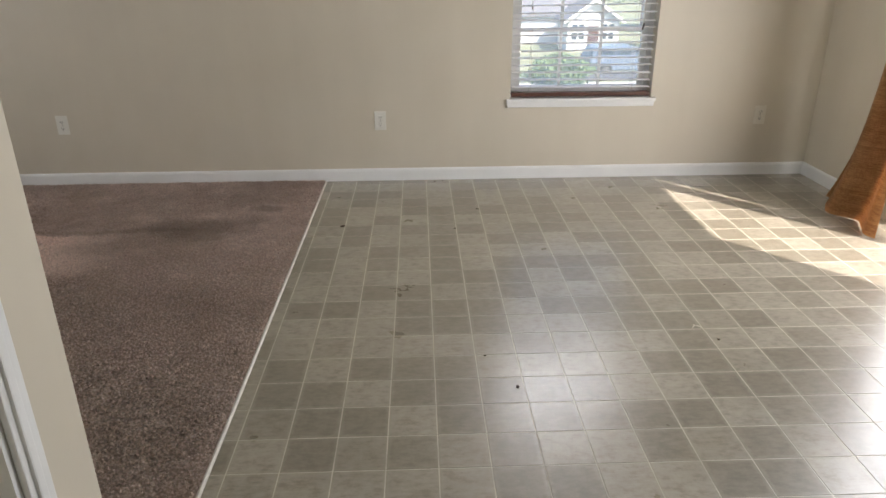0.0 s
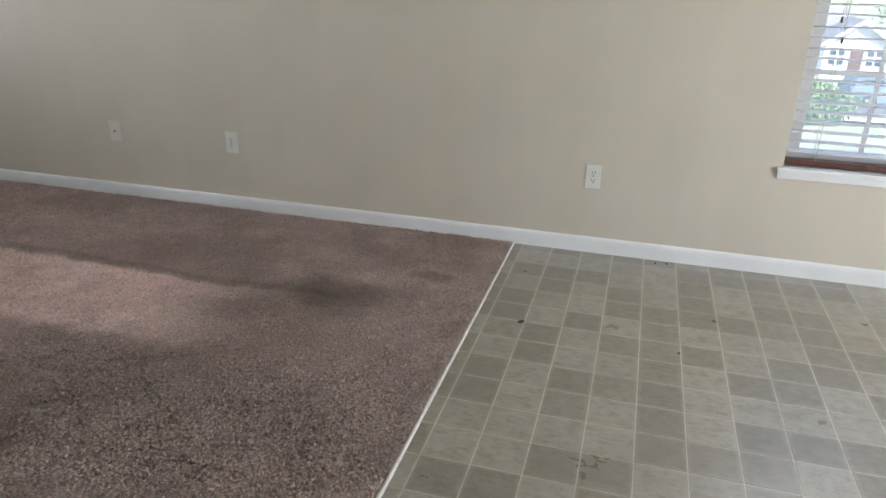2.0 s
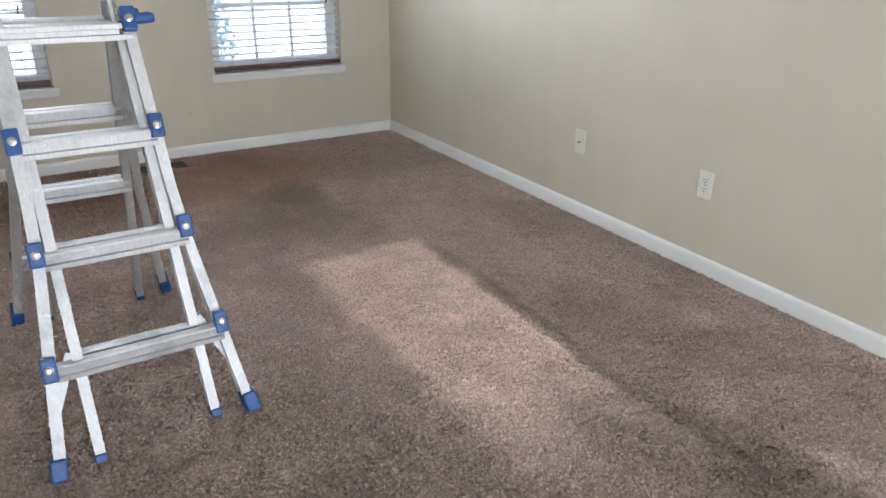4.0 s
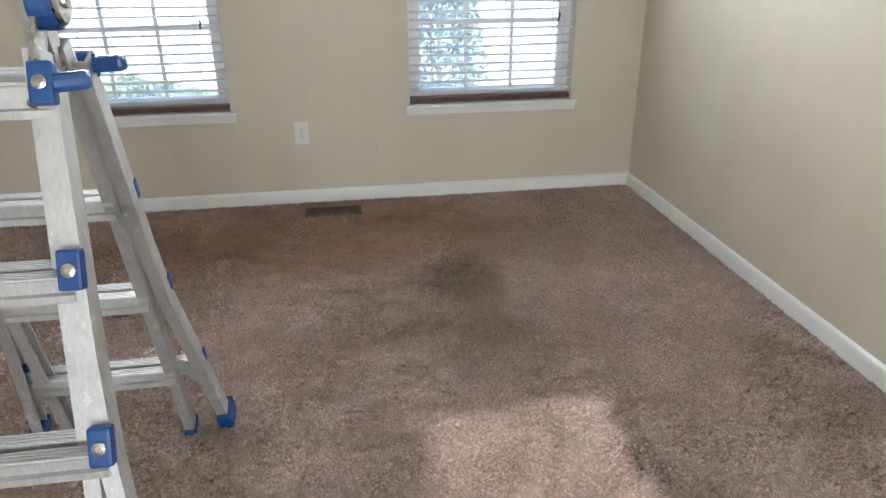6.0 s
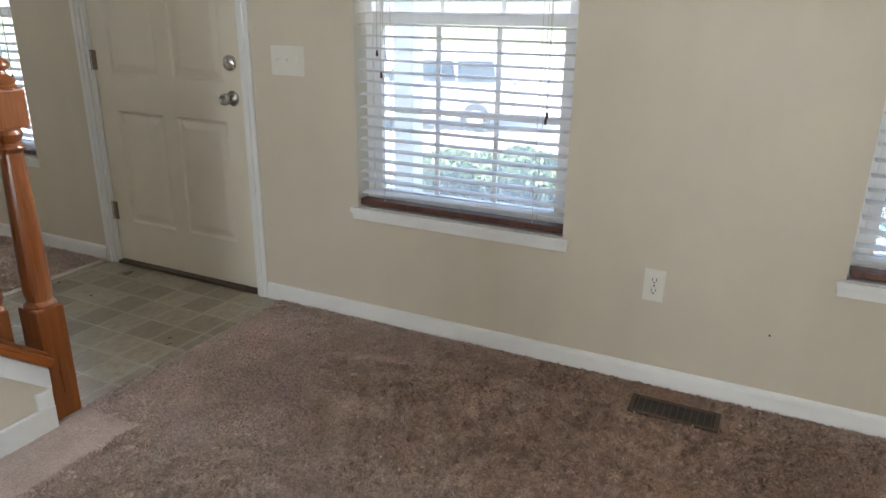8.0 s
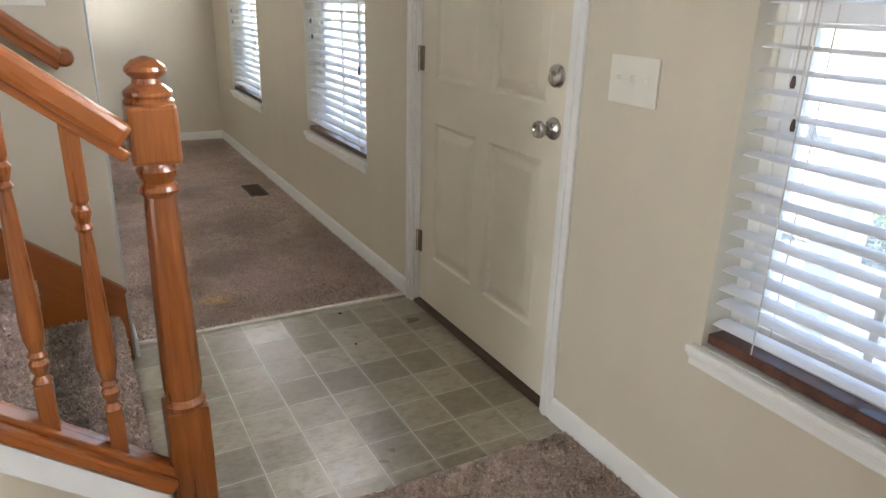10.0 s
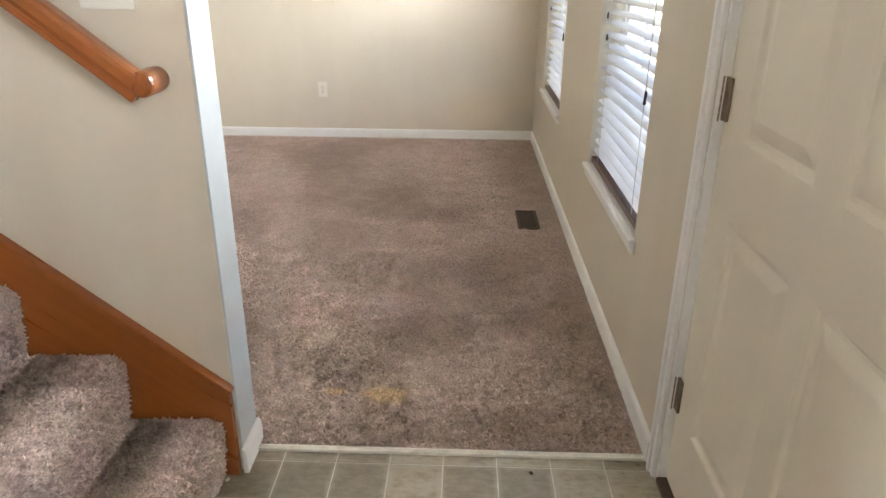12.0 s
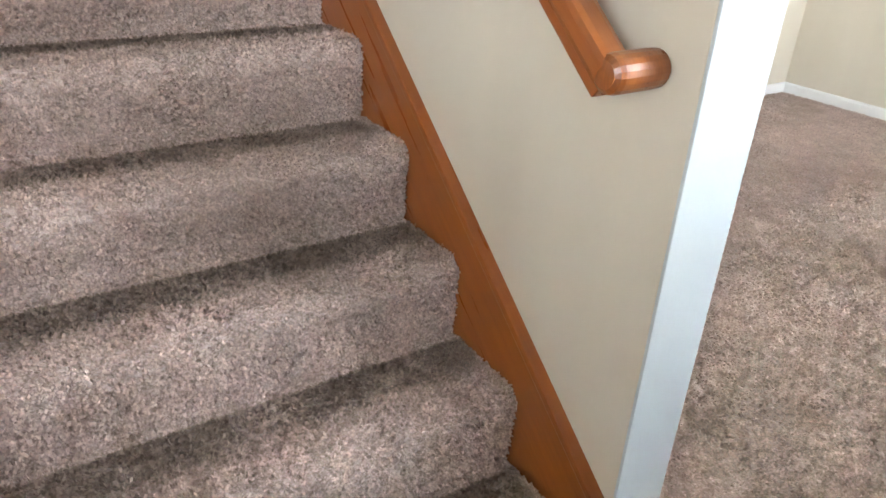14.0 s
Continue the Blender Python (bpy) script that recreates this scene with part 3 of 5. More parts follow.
def soft_field(p, seed, scale):
    """A smooth random direction over the plan, for the lie of the nap."""
    rng = np.random.default_rng(seed)
    out = np.zeros((len(p), 3))
    for k in range(7):
        a, w, h = rng.uniform(0, 6.28, 3)
        s = scale * (0.6 + 0.5 * k)
        wave = np.sin(p[:, 0] * s * math.cos(a) + p[:, 1] * s * math.sin(a) + w)
        out[:, 0] += wave * math.cos(h)
        out[:, 1] += wave * math.sin(h)
    return out * 0.28


def floor_tufts(carpet, x0, x1, y0, y1, density, seed, keep_out=()):
    """Yarn ends standing over a carpet's sheet, left out where a register lies."""
    rng = np.random.default_rng(seed)
    n = int((x1 - x0) * (y1 - y0) * density)
    base = np.stack([rng.uniform(x0, x1, n), rng.uniform(y0, y1, n), rng.uniform(0.004, 0.009, n)], 1)
    for cx, cy in keep_out:
        base = base[(abs(base[:, 0] - cx) > 0.062) | (abs(base[:, 1] - cy) > 0.15)]
    up = np.tile(np.array([0.0, 0.0, 1.0]), (len(base), 1))
    ob = new("carpet_nap", tuft_mesh(base, up, 0.0075, 0.0095, soft_field(base, seed, 6.0), seed))
    ob.parent = carpet
    return tagged(ob, kind="stuff")


REGISTERS = ((-4.833, 3.834), (-4.812, -1.064))
SEAM_X, ENTRY_N, ENTRY_S = -0.645, 2.055, 0.888
carpet_living = pile("carpet_living", XW, SEAM_X, 2.302, YN, 0.0105, 0.006, 0.0055, "worn taupe cut-pile carpet with dark stains", 1)
carpet_side = pile("carpet_entry_side", XW, -2.72, ENTRY_N, 2.306, 0.0105, 0.006, 0.0055, "worn taupe cut-pile carpet by the entry", 2)
carpet_sitting = pile("carpet_sitting", XW, -2.2, YS, ENTRY_S, 0.0125, 0.006, 0.0055, "worn taupe cut-pile carpet with soiled traffic marks", 3)
pile("carpet_sitting_rear", -2.2, -1.55, YS, 0.86, 0.03, 0.006, 0.006, "worn taupe cut-pile carpet", 4)
floor_tufts(carpet_living, XW + 0.016, SEAM_X - 0.004, 2.304, YN - 0.016, 30000, 31, REGISTERS)
floor_tufts(carpet_side, XW + 0.016, -3.96, ENTRY_N + 0.01, 2.304, 30000, 32)
floor_tufts(carpet_sitting, XW + 0.016, -1.566, YS + 0.016, ENTRY_S - 0.008, 30000, 33, REGISTERS)


def seam(name, pts, axis, a, b, label):
    bm = bmesh.new()
    prism(bm, pts, axis, a, b)
    return tagged(part(name, bm, STRIP), label, "trim", kind="structure")


seam("trim_dining", [(SEAM_X - 0.002, 0.0), (SEAM_X + 0.010, 0.0), (SEAM_X + 0.009, 0.004), (SEAM_X + 0.004, 0.008), (SEAM_X - 0.001, 0.007)], "y", 2.31, YN - 0.014, "pale seam strip between carpet and vinyl")
seam("trim_entry", [(ENTRY_S - 0.006, 0.0), (ENTRY_S + 0.016, 0.0), (ENTRY_S + 0.013, 0.008), (ENTRY_S + 0.004, 0.012), (ENTRY_S - 0.004, 0.010)], "x", XW + 0.016, -3.885, "pale seam strip at the entry floor")

# ---- camera-height structure continues: stairs ----
RISE, RUN, NOSE_X, RISER_X = 0.187, 0.232, -3.837, -3.820
STAIR_Y0, STAIR_Y1 = 1.012, 2.0
SLOPE = RISE / RUN


def stair_step(i, seed):
    """One carpeted riser, bullnose and tread, with uneven pile."""
    rng = np.random.default_rng(seed)
    x, z = RISER_X + RUN * i, RISE * i
    top, r = z + RISE, 0.036
    prof = [(x + (NOSE_X - RISER_X) * (k / 20) ** 0.7 + 0.003 * math.sin(k / 20 * math.pi), z - 0.006 + k * (RISE - r + 0.002) / 20) for k in range(21)]
    cx, cz = NOSE_X + RUN * i + r, top - r
    prof += [(cx + r * math.cos(a), cz + r * math.sin(a)) for a in np.linspace(math.radians(172), math.radians(90), 10)]
    prof += [(cx + (RUN - (cx - x) + 0.006) * k / 26, top - 0.006 * k / 26) for k in range(1, 27)]
    ny = 150
    bm = bmesh.new()
    rows = []
    for j in range(ny + 1):
        y = STAIR_Y0 + (STAIR_Y1 - STAIR_Y0) * j / ny
        row = []
        for k, (px, pz) in enumerate(prof):
            e = 0.0055 if 0 < k < len(prof) - 1 else 0.0
            row.append(bm.verts.new((px + e * (rng.random() - 0.6), y + (0.006 * (rng.random() - 0.5)), pz + e * (rng.random() - 0.6))))
        rows.append(row)
    for a, b in zip(rows, rows[1:]):
        for k in range(len(prof) - 1):
            bm.faces.new((a[k], b[k], b[k + 1], a[k + 1]))
    for row in (rows[0], rows[-1]):
        y = row[0].co.y
        lo = bm.verts.new((x + RUN, y, z - 0.004))
        for k in range(len(prof) - 1):
            bm.faces.new((row[k], row[k + 1], lo))
    return bm


def stair_tufts(i, step, density, seed):
    """Yarn ends over one step: up the riser, round the nosing and along the tread."""
    rng = np.random.default_rng(seed)
    x, z, r = RISER_X + RUN * i, RISE * i, 0.036
    cx, cz = NOSE_X + RUN * i + r, z + RISE - r
    spine = [(x + (NOSE_X - RISER_X) * (k / 8) ** 0.7, z + k * (RISE - r) / 8, -1.0, 0.1) for k in range(9)]
    spine += [(cx + r * math.cos(a), cz + r * math.sin(a), math.cos(a), math.sin(a)) for a in np.linspace(math.radians(170), math.radians(90), 8)]
    spine += [(cx + (RUN - (cx - x)) * k / 6, z + RISE - 0.006 * k / 6, 0.0, 1.0) for k in range(1, 7)]
    spine = np.array(spine)
    run = np.concatenate([[0], np.cumsum(np.hypot(*np.diff(spine[:, :2], axis=0).T))])
    n = int(run[-1] * (STAIR_Y1 - STAIR_Y0) * density)
    s = rng.uniform(0, run[-1], n)
    px, pz, nx, nz = (np.interp(s, run, spine[:, k]) for k in range(4))
    base = np.stack([px, rng.uniform(STAIR_Y0 + 0.003, STAIR_Y1 - 0.003, n), pz], 1)
    up = np.stack([nx, np.zeros(n), nz], 1)
    up /= np.linalg.norm(up, axis=1)[:, None]
    base -= up * 0.005
    nap = soft_field(np.stack([base[:, 1] * 2, s * 2 + i, s], 1), seed, 7.0)
    nap[:, 2] -= 0.35 * np.abs(up[:, 0])
    ob = new("carpet_nap", tuft_mesh(base, up, 0.0130, 0.0076, nap, seed))
    ob.parent = step
    ob.matrix_parent_inverse = step.matrix_world.inverted()
    return tagged(ob, kind="stuff")


stairs = thing("staircase", "carpeted straight staircase with taupe pile on treads", "staircase", (RISER_X, 1.5, 0))
for i in range(12):
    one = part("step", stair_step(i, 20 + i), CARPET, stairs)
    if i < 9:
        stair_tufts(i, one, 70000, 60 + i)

# skirt board on the wall beside the steps
skirt = thing("stair_skirt", "stained oak skirt board along the stair wall", "skirt board", (-3.86, 1.0, 0), kind="structure")
x_end = -1.0
line = lambda x: 0.268 + SLOPE * (x + 3.866)
bm = bmesh.new()
prism(bm, [(-3.862, 0.0), (-3.80, 0.0), (x_end, max(0.0, SLOPE * (x_end + 3.9) - 0.25)), (x_end, line(x_end)), (-3.862, line(-3.862))], "y", 0.987, 1.008)
part("board", bm, OAK_RAKE, skirt)
bm = bmesh.new()
bar(bm, (-3.866, 0.997, line(-3.866) - 0.004), (x_end, 0.997, line(x_end) - 0.004), 0.030, 0.018, 0.004, up=(-SLOPE, 0, 1))
part("moulding", bm, OAK_RAKE, skirt, "rounded oak cap moulding")

# half wall below the balustrade
hw = thing("half_wall", "low cream stair wall with white panel trim", "half wall", (-3.86, 2.04, 0), kind="structure")
cap = lambda x: 0.385 + SLOPE * (x + 3.642)
bm = bmesh.new()
prism(bm, [(-3.856, 0.0), (-2.725, 0.0), (-2.725, cap(-2.725)), (-3.856, cap(-3.856))], "y", 2.004, 2.076)
part("wall", bm, WALL, hw)
bm = bmesh.new()
prism(bm, [(-3.850, cap(-3.850) - 0.078), (-2.73, cap(-2.73) - 0.078), (-2.73, cap(-2.73) - 0.008), (-3.850, cap(-3.850) - 0.008)], "y", 2.076, 2.090)
part("top_trim", bm, TRIM, hw)
bm = boxes((-3.850, -3.798, 2.076, 2.089, 0.086, cap(-3.85) - 0.075), bevel=0.003)
part("side_trim", bm, TRIM, hw)
bm = boxes((-3.850, -2.73, 2.076, 2.091, 0.0, 0.085), bevel=0.004)
part("base_trim", bm, TRIM, hw)


# ---- balustrade ----
def newel_bm():
    bm = bmesh.new()
    s = 0.046
    box(bm, -s, s, -s, s, 0.0, 0.385, 0.006)
    lathe(bm, [(0.047, 0.380), (0.047, 0.392), (0.041, 0.398), (0.037, 0.405), (0.041, 0.43), (0.041, 0.50), (0.039, 0.62), (0.034, 0.80), (0.031, 0.868), (0.036, 0.874), (0.040, 0.882), (0.036, 0.890), (0.030, 0.897), (0.036, 0.912), (0.040, 0.922), (0.036, 0.932), (0.034, 0.94)], 24)
    box(bm, -s, s, -s, s, 0.938, 1.052, 0.008)
    lathe(bm, [(0.046, 1.048), (0.047, 1.057), (0.042, 1.063), (0.045, 1.069), (0.045, 1.075), (0.036, 1.083), (0.027, 1.090), (0.025, 1.099), (0.033, 1.105), (0.039, 1.113), (0.037, 1.121), (0.024, 1.133), (0.004, 1.140)], 24)
    return bm


def baluster_bm(h):
    bm = bmesh.new()
    s = 0.0165
    box(bm, -s, s, -s, s, -0.03, 0.10, 0.003)
    k = h - 0.24
    prof = [(0.016, 0.098), (0.019, 0.104), (0.016, 0.110), (0.011, 0.118), (0.017, 0.135), (0.019, 0.145), (0.014, 0.155), (0.018, 0.163), (0.013, 0.172), (0.020, 0.20), (0.0215, 0.24), (0.019, 0.32), (0.014, 0.10 + k * 0.78), (0.0115, 0.10 + k * 0.86),
            (0.017, 0.10 + k * 0.88), (0.012, 0.10 + k * 0.90), (0.017, 0.10 + k * 0.94), (0.018, 0.10 + k * 0.96), (0.013, 0.10 + k * 0.98), (0.016, 0.10 + k)]
    lathe(bm, prof, 14)
    box(bm, -s, s, -s, s, 0.10 + k, h + 0.02, 0.003)
    return bm


rail_z = lambda x: 1.012 + SLOPE * (x + 3.84)
bal = thing("stair_balustrade", "stained oak balustrade with turned newel and balusters", "balustrade", (-3.914, 2.006, 0))
nw = part("newel_post", newel_bm(), OAK, bal, "turned oak newel post with mushroom finial")
nw.matrix_world = Matrix.Translation((-3.914, 2.006, 0))
bm = bmesh.new()
bar(bm, (-3.862, 2.040, rail_z(-3.862)), (-2.725, 2.040, rail_z(-2.725)), 0.058, 0.05, 0.012, up=(-SLOPE, 0, 1))
bar(bm, (-3.862, 2.040, rail_z(-3.862) - 0.036), (-2.725, 2.040, rail_z(-2.725) - 0.036), 0.040, 0.024, 0.004, up=(-SLOPE, 0, 1))
part("handrail", bm, OAK_RAKE, bal)
bm = bmesh.new()
bar(bm, (-3.866, 2.042, cap(-3.866) + 0.016), (-2.725, 2.042, cap(-2.725) + 0.016), 0.108, 0.030, 0.008, up=(-SLOPE, 0, 1))
bar(bm, (-3.866, 2.042, cap(-3.866) + 0.036), (-2.725, 2.042, cap(-2.725) + 0.036), 0.062, 0.022, 0.006, up=(-SLOPE, 0, 1))
part("shoe_rail", bm, OAK_RAKE, bal, "moulded oak shoe rail")
for i in range(9):
    x = -3.770 + 0.116 * i
    z0 = cap(x) + 0.045
    b = part("baluster", baluster_bm(rail_z(x) - 0.045 - z0), OAK, bal)
    b.matrix_world = Matrix.Translation((x, 2.040, z0))

# wall-mounted handrail
wr = thing("wall_handrail", "stained oak handrail fixed to the stair wall", "handrail", (-3.8, 1.05, 1.05))
hr = lambda x: 1.055 + SLOPE * (x + 3.79)
bm = bmesh.new()
bar(bm, (-3.785, 1.062, hr(-3.785)), (-1.2, 1.062, hr(-1.2)), 0.048, 0.042, 0.012, up=(-SLOPE, 0, 1))
bar(bm, (-3.775, 1.062, hr(-3.775) - 0.030), (-1.2, 1.062, hr(-1.2) - 0.030), 0.034, 0.030, 0.004, up=(-SLOPE, 0, 1))
part("rail", bm, OAK_RAKE, wr)
bm = bmesh.new()
lathe(bm, [(0.024, 0.0), (0.027, 0.004), (0.028, 0.02), (0.028, 0.084), (0.026, 0.092), (0.019, 0.098), (0.006, 0.100)], 20, Matrix.Translation((-3.788, 0.986, hr(-3.788) + 0.006)) @ pose(0, 0, 0, -90, 0, 0))
part("return", bm, OAK, wr, "rounded oak return end")
for x in (-3.2, -2.2):
    bm = bmesh.new()
    bar(bm, (x, 0.986, hr(x) - 0.07), (x, 1.058, hr(x) - 0.045), 0.02, 0.012, 0.003)
    box(bm, x - 0.02, x + 0.02, 0.985, 0.991, hr(x) - 0.11, hr(x) - 0.04, 0.002)
    part("bracket", bm, STEEL, wr)


# ---- windows and blinds ----
def window(n, axis, face, out, u0, u1, tilt, label):
    """A double-hung window with grilles, stool and apron, set in the wall; out is +1 or -1 along the axis."""
    zlo, zhi = WIN_Z
    def at(u, w):
        return (face + out * w, u) if axis == "x" else (u, face + out * w)
    def bx(bm, ua, ub, wa, wb, za, zb, bevel=0.0):
        (xa, ya), (xb, yb) = at(ua, wa), at(ub, wb)
        return box(bm, min(xa, xb), max(xa, xb), min(ya, yb), max(ya, yb), za, zb, bevel)
    c = at((u0 + u1) / 2, 0.1)
    w = thing(f"window_{n}", label, "window", (c[0], c[1], zlo), kind="structure")
    mid = (zlo + zhi) / 2 + 0.015
    bm = bmesh.new()
    for a, b, za, zb in ((u0, u0 + 0.03, zlo, zhi), (u1 - 0.03, u1, zlo, zhi), (u0 + 0.03, u1 - 0.03, zhi - 0.03, zhi), (u0 + 0.03, u1 - 0.03, zlo, zlo + 0.028)):
        bx(bm, a, b, 0.085, 0.155, za, zb, 0.003)
    part("window_frame", bm, SASH, w)
    for k, (za, zb, wa) in enumerate(((zlo + 0.028, mid + 0.022, 0.092), (mid - 0.018, zhi - 0.03, 0.122))):
        a, b = u0 + 0.03, u1 - 0.03
        bm = bmesh.new()
        for ua, ub, zc, zd in ((a, a + 0.036, za, zb), (b - 0.036, b, za, zb), (a + 0.036, b - 0.036, za, za + 0.04), (a + 0.036, b - 0.036, zb - 0.04, zb)):
            bx(bm, ua, ub, wa, wa + 0.028, zc, zd, 0.003)
        sash = part("sash", bm, SASH, w)
        bm = bmesh.new()
        ga, gb, gz0, gz1 = a + 0.036, b - 0.036, za + 0.04, zb - 0.04
        for m in (1, 2):
            u = ga + (gb - ga) * m / 3
            bx(bm, u - 0.009, u + 0.009, wa + 0.008, wa + 0.020, gz0, gz1)
        zc = (gz0 + gz1) / 2
        bx(bm, ga, gb, wa + 0.0075, wa + 0.0205, zc - 0.009, zc + 0.009)
        part("grille", bm, SASH, sash)
        bm = bmesh.new()
        bx(bm, ga, gb, wa + 0.012, wa + 0.016, gz0, gz1)
        g = part("pane", bm, GLASS, sash)
        g.visible_shadow = False
    # stool and apron
    bm = bmesh.new()
    bx(bm, u0 - 0.026, u1 + 0.026, -0.024, 0.0, zlo - 0.018, zlo + 0.002, 0.005)
    bx(bm, u0 + 0.001, u1 - 0.001, 0.0, 0.084, zlo - 0.001, zlo + 0.003)
    part("window_sill", bm, TRIM, w)
    bm = bmesh.new()
    bx(bm, u0 - 0.020, u1 + 0.020, -0.012, -0.001, zlo - 0.050, zlo - 0.018, 0.004)
    bx(bm, u0 - 0.022, u1 + 0.022, -0.017, -0.001, zlo - 0.030, zlo - 0.018, 0.003)
    part("apron", bm, TRIM, w)
    # the blind
    bc = at((u0 + u1) / 2, 0.04)
    bl = thing("venetian_blind", "open white venetian blind with a dark brown bottom rail", "blind", (bc[0], bc[1], zhi), group="window blinds")
    bm = bmesh.new()
    bx(bm, u0 + 0.006, u1 - 0.006, 0.008, 0.062, zhi - 0.055, zhi - 0.002, 0.003)
    part("headrail", bm, SLAT, bl)
    bm = bmesh.new()
    bx(bm, u0 + 0.008, u1 - 0.008, 0.008, 0.060, zlo + 0.012, zlo + 0.036, 0.004)
    part("bottom_rail", bm, RAIL, bl, "dark reddish-brown bottom rail")
    # slats: shallow curved strips
    pitch, depth = 0.0435, 0.050
    bm = bmesh.new()
    half, seg = (u1 - u0) / 2 - 0.010, 4
    rows = []
    for j in range(seg + 1):
        v = -depth / 2 + depth * j / seg
        zz = 0.0035 * (1 - (2 * v / depth) ** 2)
        rows.append([v, zz])
    def vert(u, v, z):
        y, zz = v * math.cos(tilt) - z * math.sin(tilt), v * math.sin(tilt) + z * math.cos(tilt)
        return bm.verts.new((out * y, u, zz) if axis == "x" else (u, out * y, zz))
    for sgn, off in ((1, 0.0012), (-1, -0.0012)):
        vs = [[vert(u, v, zz + off) for v, zz in rows] for u in (-half, half)]
        for j in range(seg):
            f = (vs[0][j], vs[1][j], vs[1][j + 1], vs[0][j + 1])
            bm.faces.new(f if sgn > 0 else f[::-1])
        if sgn > 0:
            top = vs
        else:
            for j in (0, seg):
                bm.faces.new((top[0][j], top[1][j], vs[1][j], vs[0][j]))
            for e in (0, 1):
                for j in range(seg):
                    bm.faces.new((top[e][j], top[e][j + 1], vs[e][j + 1], vs[e][j]))
    bmesh.ops.recalc_face_normals(bm, faces=bm.faces)
    first = part("slat", bm, SLAT, bl)
    z = zlo + 0.066
    rng = random.Random(n)
    k = 0
    while z < zhi - 0.06:
        s = first if k == 0 else first.copy()
        if k:
            scene.collection.objects.link(s)
        s.matrix_world = Matrix.Translation((bc[0] if axis == "x" else bc[0], bc[1], z)) @ Euler((rng.uniform(-0.012, 0.012), rng.uniform(-0.012, 0.012), 0)).to_matrix().to_4x4()
        z += pitch
        k += 1
    for fr in (0.14, 0.86):
        u = u0 + (u1 - u0) * fr
        bm = bmesh.new()
        for wv in (0.0125, 0.0675):
            bx(bm, u - 0.0012, u + 0.0012, wv - 0.0008, wv + 0.0008, zlo + 0.03, zhi - 0.05)
        part("ladder_cord", bm, CORD, bl)
    for fr, drop in ((0.115, 0.77), (0.135, 0.85), (0.90, 0.955), (0.895, 0.975)):
        u = u0 + (u1 - u0) * fr
        ze = zhi - 0.05 - drop
        bm = bmesh.new()
        bx(bm, u - 0.001, u + 0.001, 0.004, 0.006, ze, zhi - 0.05)
        cd = part("pull_cord", bm, CORD, bl)
        bm = bmesh.new()
        tx, ty = at(u, 0.005)
        lathe(bm, [(0.002, 0.024), (0.004, 0.019), (0.0055, 0.007), (0.004, 0.0)][::-1], 10, Matrix.Translation((tx, ty, ze - 0.03)))
        part("tassel", bm, TASSEL, cd, "dark wooden tassel")
    return w


for i, (a, b) in enumerate(W_WINDOWS):
    window(i + 1, "x", XW, -1, a, b, radians(4 if i < 2 else 10), "white double-hung window with grilles and painted sill")
window(5, "y", YN, 1, *N_WINDOW, radians(3), "white double-hung window with grilles and painted sill")


# ---- front door ----
def panel_door(name, axis, face, inward, u0, u1, z0, z1, thick, label):
    """A six-panel door leaf whose face lies across axis; inward is the sign of the room's side."""
    def at(u, d, z):
        return (face - inward * d, u, z) if axis == "x" else (u, face - inward * d, z)
    wd = u1 - u0
    cols = ((u0 + 0.125 * wd, u0 + 0.455 * wd), (u0 + 0.545 * wd, u0 + 0.875 * wd))
    rws = ((0.235, 0.80), (0.968, 1.54), (1.68, 1.89))
    panels = [(a, b, c, d) for a, b in cols for c, d in rws]
    us = sorted({u0, u1, *(v for p in panels for v in p[:2])})
    zs = sorted({z0, z1, *(v for p in panels for v in p[2:])})
    bm = bmesh.new()
    for a, b in zip(us, us[1:]):
        for c, d in zip(zs, zs[1:]):
            if any(p[0] <= a and b <= p[1] and p[2] <= c and d <= p[3] for p in panels):
                continue
            bm.faces.new([bm.verts.new(at(u, 0, z)) for u, z in ((a, c), (b, c), (b, d), (a, d))])
    for u, v in (((u0, z0), (u1, z0)), ((u1, z0), (u1, z1)), ((u1, z1), (u0, z1)), ((u0, z1), (u0, z0))):
        bm.faces.new([bm.verts.new(at(*p)) for p in ((u[0], 0, u[1]), (v[0], 0, v[1]), (v[0], thick, v[1]), (u[0], thick, u[1]))])
    bm.faces.new([bm.verts.new(at(u, thick, z)) for u, z in ((u0, z0), (u0, z1), (u1, z1), (u1, z0))])
    bmesh.ops.remove_doubles(bm, verts=bm.verts, dist=1e-5)
    bmesh.ops.recalc_face_normals(bm, faces=bm.faces)
    c = at((u0 + u1) / 2, 0, z0)
    d = thing(name, label, "door", c, kind="structure")
    part("leaf", bm, DOORP, d)
    for a, b, zc, zd in panels:
        bm = bmesh.new()
        rings = []
        for inset, dep in ((0.0, 0.0), (0.004, 0.002), (0.010, 0.008), (0.020, 0.009), (0.046, 0.003), (0.052, 0.002)):
            rings.append([bm.verts.new(at(u, dep, z)) for u, z in ((a + inset, zc + inset), (b - inset, zc + inset), (b - inset, zd - inset), (a + inset, zd - inset))])
        for r, s in zip(rings, rings[1:]):
            for k in range(4):
                bm.faces.new((r[k], r[(k + 1) % 4], s[(k + 1) % 4], s[k]))
        bm.faces.new(rings[-1])
        bmesh.ops.recalc_face_normals(bm, faces=bm.faces)
        part("panel", bm, DOORP, d)
    return d


